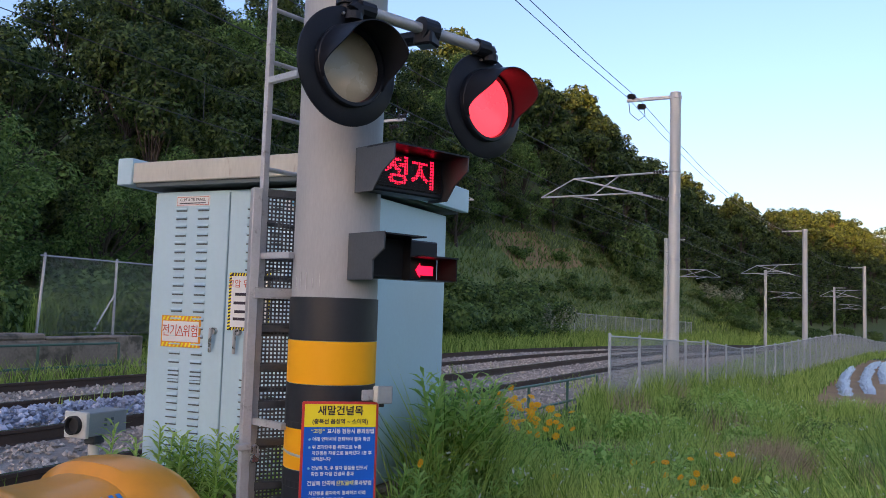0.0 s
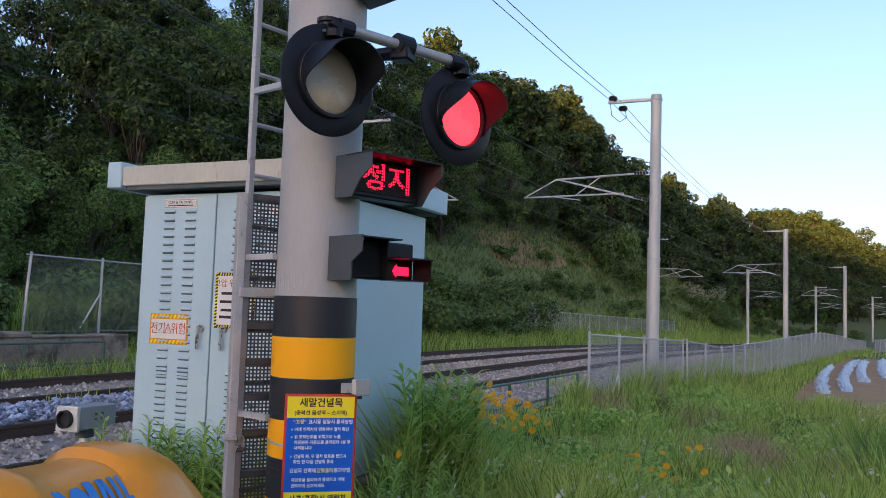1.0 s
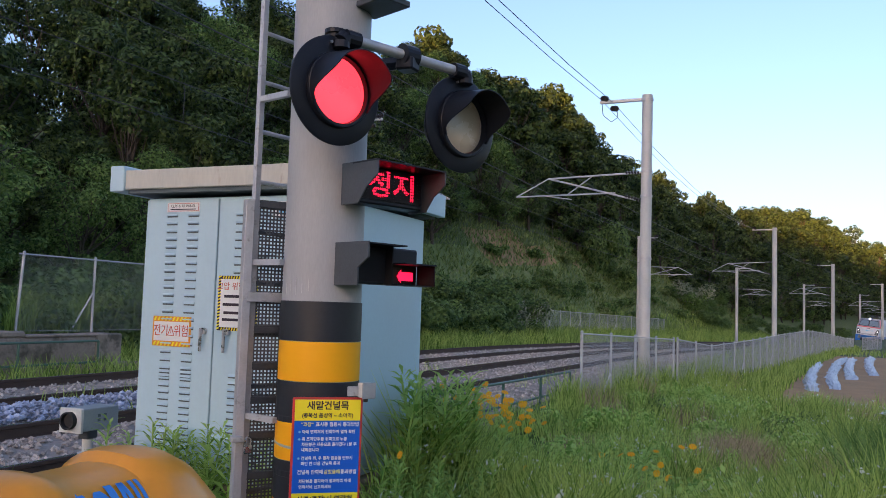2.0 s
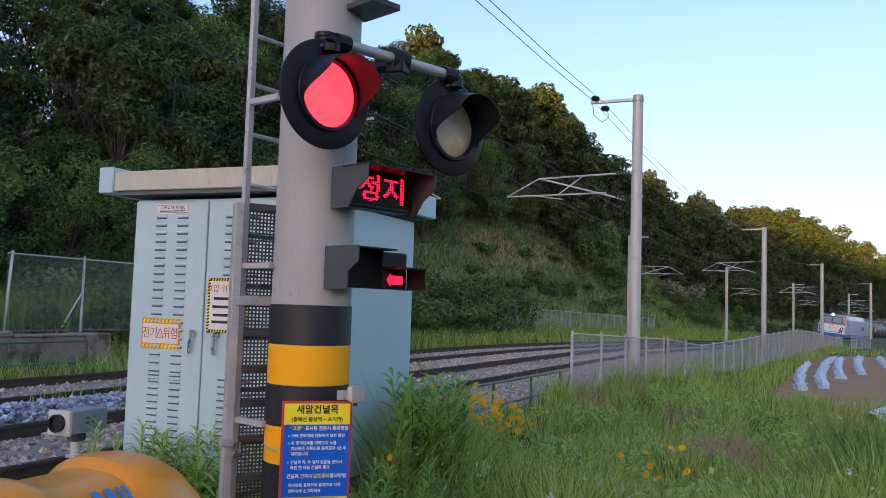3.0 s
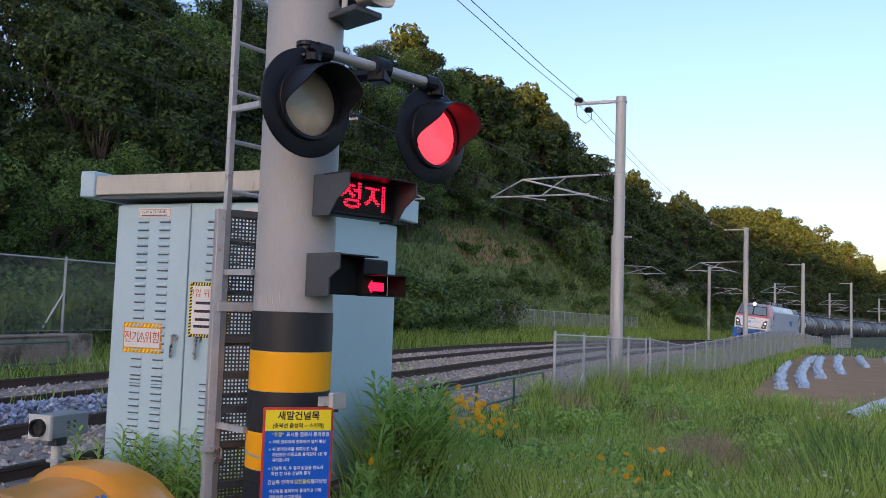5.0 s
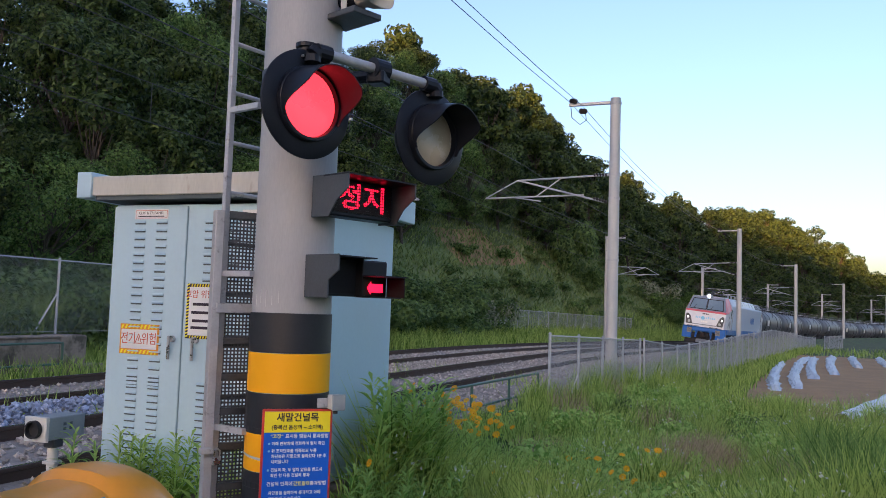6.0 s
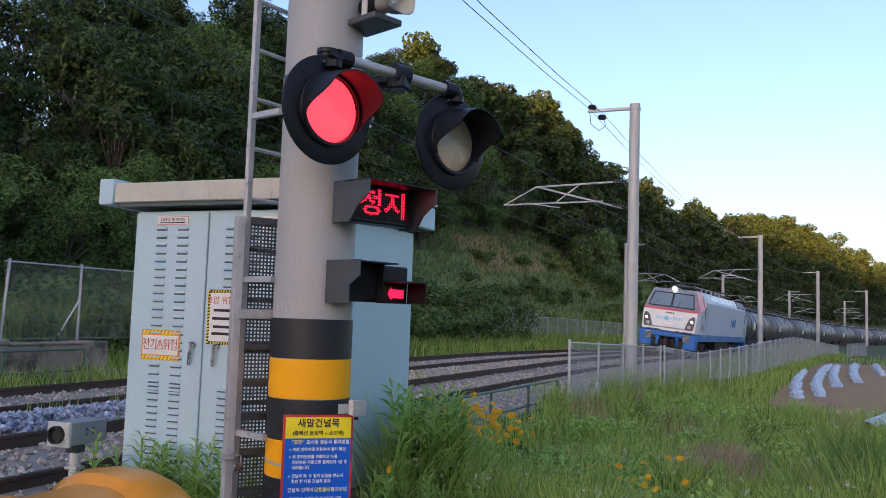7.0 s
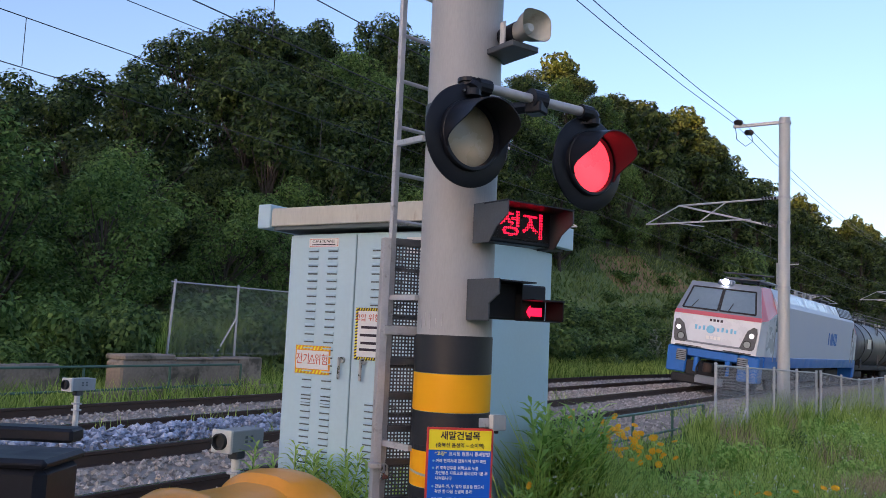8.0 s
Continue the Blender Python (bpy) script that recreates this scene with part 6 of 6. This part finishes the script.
def blades(name, spots, height, width, mat, label, seed, bend=0.45):
    """Bent tapering blades, one at each spot (x, y, z, size)."""
    rng = np.random.default_rng(seed)
    p = np.array(spots)
    n = len(p)
    a = rng.uniform(0, 6.283, n)
    b = rng.uniform(0, 6.283, n)
    h = height * p[:, 3] * rng.uniform(0.55, 1.2, n)
    w = width * rng.uniform(0.6, 1.3, n)
    k = bend * rng.uniform(0.2, 1.3, n) * h
    side = np.stack([np.cos(a), np.sin(a), np.zeros(n)], 1) * w[:, None]
    out = np.stack([np.cos(b), np.sin(b), np.zeros(n)], 1) * k[:, None]
    up = np.zeros((n, 3))
    up[:, 2] = h
    base = p[:, :3]
    v = np.stack([base - side, base + side, base + up * 0.55 + out * 0.3 - side * 0.8, base + up * 0.55 + out * 0.3 + side * 0.8, base + up * 0.96 + out], 1)
    t = np.array([(0, 1, 3), (0, 3, 2), (2, 3, 4)])
    me = tri_mesh(name, v, t[None] + (np.arange(n) * 5)[:, None, None], mat)
    tagged(new(name, me), label, "grass", "", "stuff")


def grass():
    rng = random.Random(21)
    near, straw, tiny, tall = [], [], [], []
    while len(near) < 80000:
        y = 4.6 + 27 * rng.random() ** 1.6
        x = rng.uniform(-4.2, 2 + 0.35 * y)
        if x < -2.7 and y < 6.8 or x - xc(y) < 2.75 or (x < -3.0 and y > 24):
            continue
        if abs(x) > 0.6 * y + 1.5:
            continue
        if x - xc(y) > 5.7 and y > 25:
            continue
        k = noise.noise((x * 1.3, y * 1.1, 0))
        if k < 0.02 and rng.random() < 0.82:
            continue
        size = (1 + 0.7 * noise.noise((x * 0.4, y * 0.4, 9))) * (0.75 + 0.6 * max(0.0, k))
        z = ground_z(x, y)
        dry = noise.noise((x * 0.8, y * 0.4, 4)) > 0.32 or ((x + 0.8) / 0.6) ** 2 + ((y - 12.8) / 1.6) ** 2 < 1
        if dry and rng.random() < 0.75:
            straw.append((x, y, z, size))
        else:
            near.append((x, y, z, size))
        if rng.random() < 0.02 and x > -2.5:
            tiny.append((x, y, z + 0.6 * size))
        if x > 0.7 and 7 < y < 15 and noise.noise((x * 0.9, y * 0.7, 2)) > -0.1 and rng.random() < 0.9:
            tall.append((x + rng.uniform(-0.2, 0.2), y + rng.uniform(-0.3, 0.3), z, 1.2))
    blades("reed_grass", tall, 0.85, 0.011, "reed", "clump of tall dark green reed grass", 12, 0.5)
    blades("long_grass", near, 0.72, 0.0085, "grass", "long bright green grass on the verge", 1, 0.45)
    for _ in range(2600):
        x, y = rng.gauss(-0.8, 0.28), rng.gauss(12.8, 0.7)
        straw.append((x, y, ground_z(x, y), 1.15))
    blades("dry_grass", straw, 0.62, 0.007, "straw", "dry straw-coloured grass among the green", 2)
    slope = []
    for _ in range(36000):
        y = 42 + 80 * rng.random()
        x = xc(y) - 9.2 - 13.5 * rng.random()
        slope.append((x, y, ground_z(x, y) - 0.05, 0.8 + 0.5 * rng.random()))
    blades("slope_grass", slope, 0.42, 0.045, "slope_grass", "rough green grass on the railway bank", 14, 1.2)
    far = []
    for _ in range(26000):
        y = 16 + 100 * rng.random()
        s = -7.6 - 2.6 * rng.random()
        if y > 42 and rng.random() < 0.3:
            s = -9 - 4 * rng.random()
        x = xc(y) + s
        far.append((x, y, ground_z(x, y) - 0.03, 1 + y / 110))
    for _ in range(14000):
        y = 22 + 60 * rng.random()
        s = 2.9 + 3.2 * rng.random()
        x = xc(y) + s
        far.append((x, y, ground_z(x, y) - 0.03, 0.7 + y / 150))
    for _ in range(9000):
        y = 20 + 60 * rng.random()
        x = xc(y) + 6.0 + 24 * rng.random()
        if 6.3 < x - xc(y) < 15 and 29 < y < 64:
            continue
        far.append((x, y, ground_z(x, y) - 0.03, 0.6 + y / 150))
    blades("bank_grass", far, 0.5, 0.018, "grass", "green grass along the foot of the bank", 3)
    left = []
    for _ in range(11000):
        y = 2.5 + 14 * rng.random()
        x = -12.9 - 4.5 * rng.random()
        left.append((x, y, ground_z(x, y), 0.9))
    blades("bank_grass", left, 0.75, 0.013, "grass", "green grass round the low concrete wall", 4)
    tall_left = []
    for _ in range(3200):
        y = rng.gauss(15.5, 1.8)
        x = -16.2 - 0.9 * rng.random()
        tall_left.append((x, y, ground_z(x, y), 1.0 + 0.3 * rng.random()))
    blades("fence_grass", tall_left, 1.25, 0.014, "grass", "tall light green grass behind the chain-link fence", 15, 0.35)
    track_weeds = []
    for _ in range(60):
        y0, s0 = rng.uniform(4, 22), rng.choice((-2.2, -2.5, -3.3, -5.8, 1.6, -1.2))
        for _ in range(14):
            y, s = y0 + rng.gauss(0, 0.12), s0 + rng.gauss(0, 0.1)
            track_weeds.append((xc(y) + s, y, zt(y) - 0.12, 0.7))
    blades("track_weeds", track_weeds, 0.42, 0.006, "grass", "small weeds growing between the rails", 5)
    pt = np.array(tiny)
    r = np.random.default_rng(3)
    c = np.repeat(pt, 3, 0) + r.normal(size=(len(pt) * 3, 3)) * 0.02
    u = r.normal(size=c.shape) * 0.0095
    w = r.normal(size=c.shape) * 0.0095
    me = raw("petals", np.stack([c - u, c - w, c + u, c + w], 1), 4, "white_petal")
    tagged(new("white_flowers", me), "tiny white fleabane flowers in the grass", "flowers", "", "stuff")


def leafy_patches():
    """Broad-leaved low growth between the grasses."""
    rng = np.random.default_rng(17)
    cs, rs = [], []
    while len(cs) < 260:
        y = 6 + 20 * rng.random() ** 1.4
        x = rng.uniform(-2.7, 0.36 * y + 1)
        if x - xc(y) < 3.2 or noise.noise((x * 0.6, y * 0.5, 7)) < 0.0 or (x - xc(y) > 5.5 and y > 24):
            continue
        cs.append((x, y, ground_z(x, y) + 0.22 + 0.2 * rng.random()))
        rs.append(rng.uniform(0.14, 0.38))
    me = raw("leafy_growth", leaf_cloud(rng, np.array(cs), np.array(rs), 15000, 0.034), 4, "weed")
    tagged(new("leafy_growth", me), "low broad-leaved weeds between the grasses", "weeds", "", "stuff")


def weed_mesh(seed, height, leaves, reach):
    rng = np.random.default_rng(seed)
    stem = G()
    lean = Vector((rng.uniform(-0.12, 0.12), rng.uniform(-0.12, 0.12), 1))
    pts = [lean * (height * t) + Vector((0.03 * math.sin(4 * t), 0, 0)) for t in (0, 0.35, 0.7, 1)]
    stem.path(pts, 0.006, 5)
    vs, ts = [], []
    for i in range(leaves):
        t = 0.12 + 0.88 * (i + rng.random()) / leaves
        p = np.array(lean * (height * t))
        a = i * 2.4 + rng.uniform(-0.4, 0.4)
        ln = reach * (1.15 - 0.75 * t) * rng.uniform(0.7, 1.2) + 0.03
        d = np.array((math.cos(a), math.sin(a), 0.75))
        s = np.array((-math.sin(a), math.cos(a), 0)) * ln * 0.1
        m = p + d * ln * 0.5
        e = p + d * np.array((1, 1, 0.6)) * ln
        k = len(vs)
        vs += [p, m + s, m - s, e]
        ts += [(k, k + 1, k + 2), (k + 1, k + 3, k + 2)]
    sm = stem.mesh("stem")
    sm.materials.append(M["weed"])
    return sm, tri_mesh("leaves", np.array(vs), ts, "weed")


def weeds():
    rng = random.Random(31)
    kinds = [weed_mesh(i, 0.95, 64, 0.24) for i in range(4)]

    def put(x, y, size, z=None):
        t = thing("weed_plant", pose(x, y, ground_z(x, y) if z is None else z, rng.uniform(-6, 6), rng.uniform(-6, 6), rng.uniform(0, 360)), "leafy green weed with narrow leaves beside the cabinet", "weed", "weeds round the cabinet")
        t.scale = (size, size, size)
        sm, lm = rng.choice(kinds)
        part("stem", sm, "weed", t)
        part("leaves", lm, "weed", t)
    for i in range(26):
        put(-2.62 + rng.gauss(0, 0.13), 6.0 + rng.gauss(0, 0.32), rng.uniform(0.85, 1.3))
    for i in range(34):
        put(rng.uniform(-4.5, -3.05), 4.52 + rng.uniform(-0.22, 0.12), rng.uniform(0.45, 0.85))
    for i in range(22):
        put(rng.uniform(-2.75, -1.8), rng.uniform(4.4, 5.6), rng.uniform(0.4, 0.7))
    for i in range(110):
        y = rng.uniform(6.8, 19)
        put(rng.uniform(-2.6, 0.25 * y), y, rng.uniform(0.45, 0.8))


def flowers():
    rng = random.Random(41)
    g = G()
    vs, fs = [], []
    for i in range(8):
        a = i * math.pi / 4
        c, s = math.cos(a), math.sin(a)
        for u, v, z in ((0.006, 0, 0.004), (0.022, 0.010, 0.008), (0.034, 0.006, 0.004), (0.034, -0.006, 0.004), (0.022, -0.010, 0.008)):
            vs.append((u * c - v * s, u * s + v * c, z))
        fs.append(tuple(range(5 * i, 5 * i + 5)))
    pm = G().add(vs, fs).mesh("petals")
    pm.materials.append(M["petal"])
    cm = G().lathe([(0.009, 0.003), (0.008, 0.009), (0.004, 0.012), (0, 0.012)], 10).mesh("flower_centre", True)
    cm.materials.append(M["yellow_band"])
    sm = G().path([(0, 0, -0.75), (0.02, 0.01, -0.4), (0, 0, 0)], 0.0035, 5).mesh("stem")
    sm.materials.append(M["weed"])

    def put(x, y, z, size=1.0):
        t = thing("coreopsis_flower", pose(x, y, z, rng.uniform(15, 70), rng.uniform(-25, 25), rng.uniform(-60, 60)), "orange-yellow coreopsis flower on a thin stem", "flower", "orange-yellow flowers in the grass")
        t.scale = (size, size, size)
        part("petals", pm, "petal", t)
        part("flower_centre", cm, "petal", t)
        part("stem", sm, "weed", t, "", pose(0, 0, 0, -40, 0, 0))
    for i in range(58):
        k = rng.gauss(0, 1)
        put(-2.92 + 0.22 * k, 8.3 + rng.gauss(0, 0.4), 0.5 - 0.08 * k + rng.gauss(0, 0.05), rng.uniform(0.9, 1.35))
    for i in range(8):
        put(-3.25 + rng.gauss(0, 0.2), 8.6 + rng.gauss(0, 0.3), 0.56 + rng.gauss(0, 0.03), 1.15)
    for i in range(14):
        put(-1.15 + rng.gauss(0, 0.3), 8.3 + rng.gauss(0, 0.5), 0.05 + rng.gauss(0, 0.09), rng.uniform(0.9, 1.25))
    for x, y, z in ((-2.42, 5.0, 0.5), (-1.6, 5.6, 0.15), (-2.0, 6.6, 0.2), (-1.9, 6.2, 0.05)):
        put(x, y, z, 0.9)


def verge_bushes():
    rng = random.Random(77)
    pool = [bush_mesh(80 + i, 1400, 0.055, "weed" if i else "shrub") for i in range(3)]
    for i in range(54):
        y = rng.uniform(8.5, 22)
        x = rng.uniform(-2.9, 0.3 * y) if i < 30 else rng.uniform(-3.3, -1.6) + 0.12 * (y - 15)
        t = thing("verge_bush", pose(x, y, ground_z(x, y) - 0.05, 0, 0, rng.uniform(0, 360)), "low leafy green bush in the grass verge", "bush", "bushes in the verge")
        k = rng.uniform(0.3, 0.62)
        t.scale = (k * 1.2, k * 1.2, k * 1.25)
        part("foliage", rng.choice(pool), "weed", t)


grass()
verge_bushes()
leafy_patches()
weeds()
flowers()


motions()
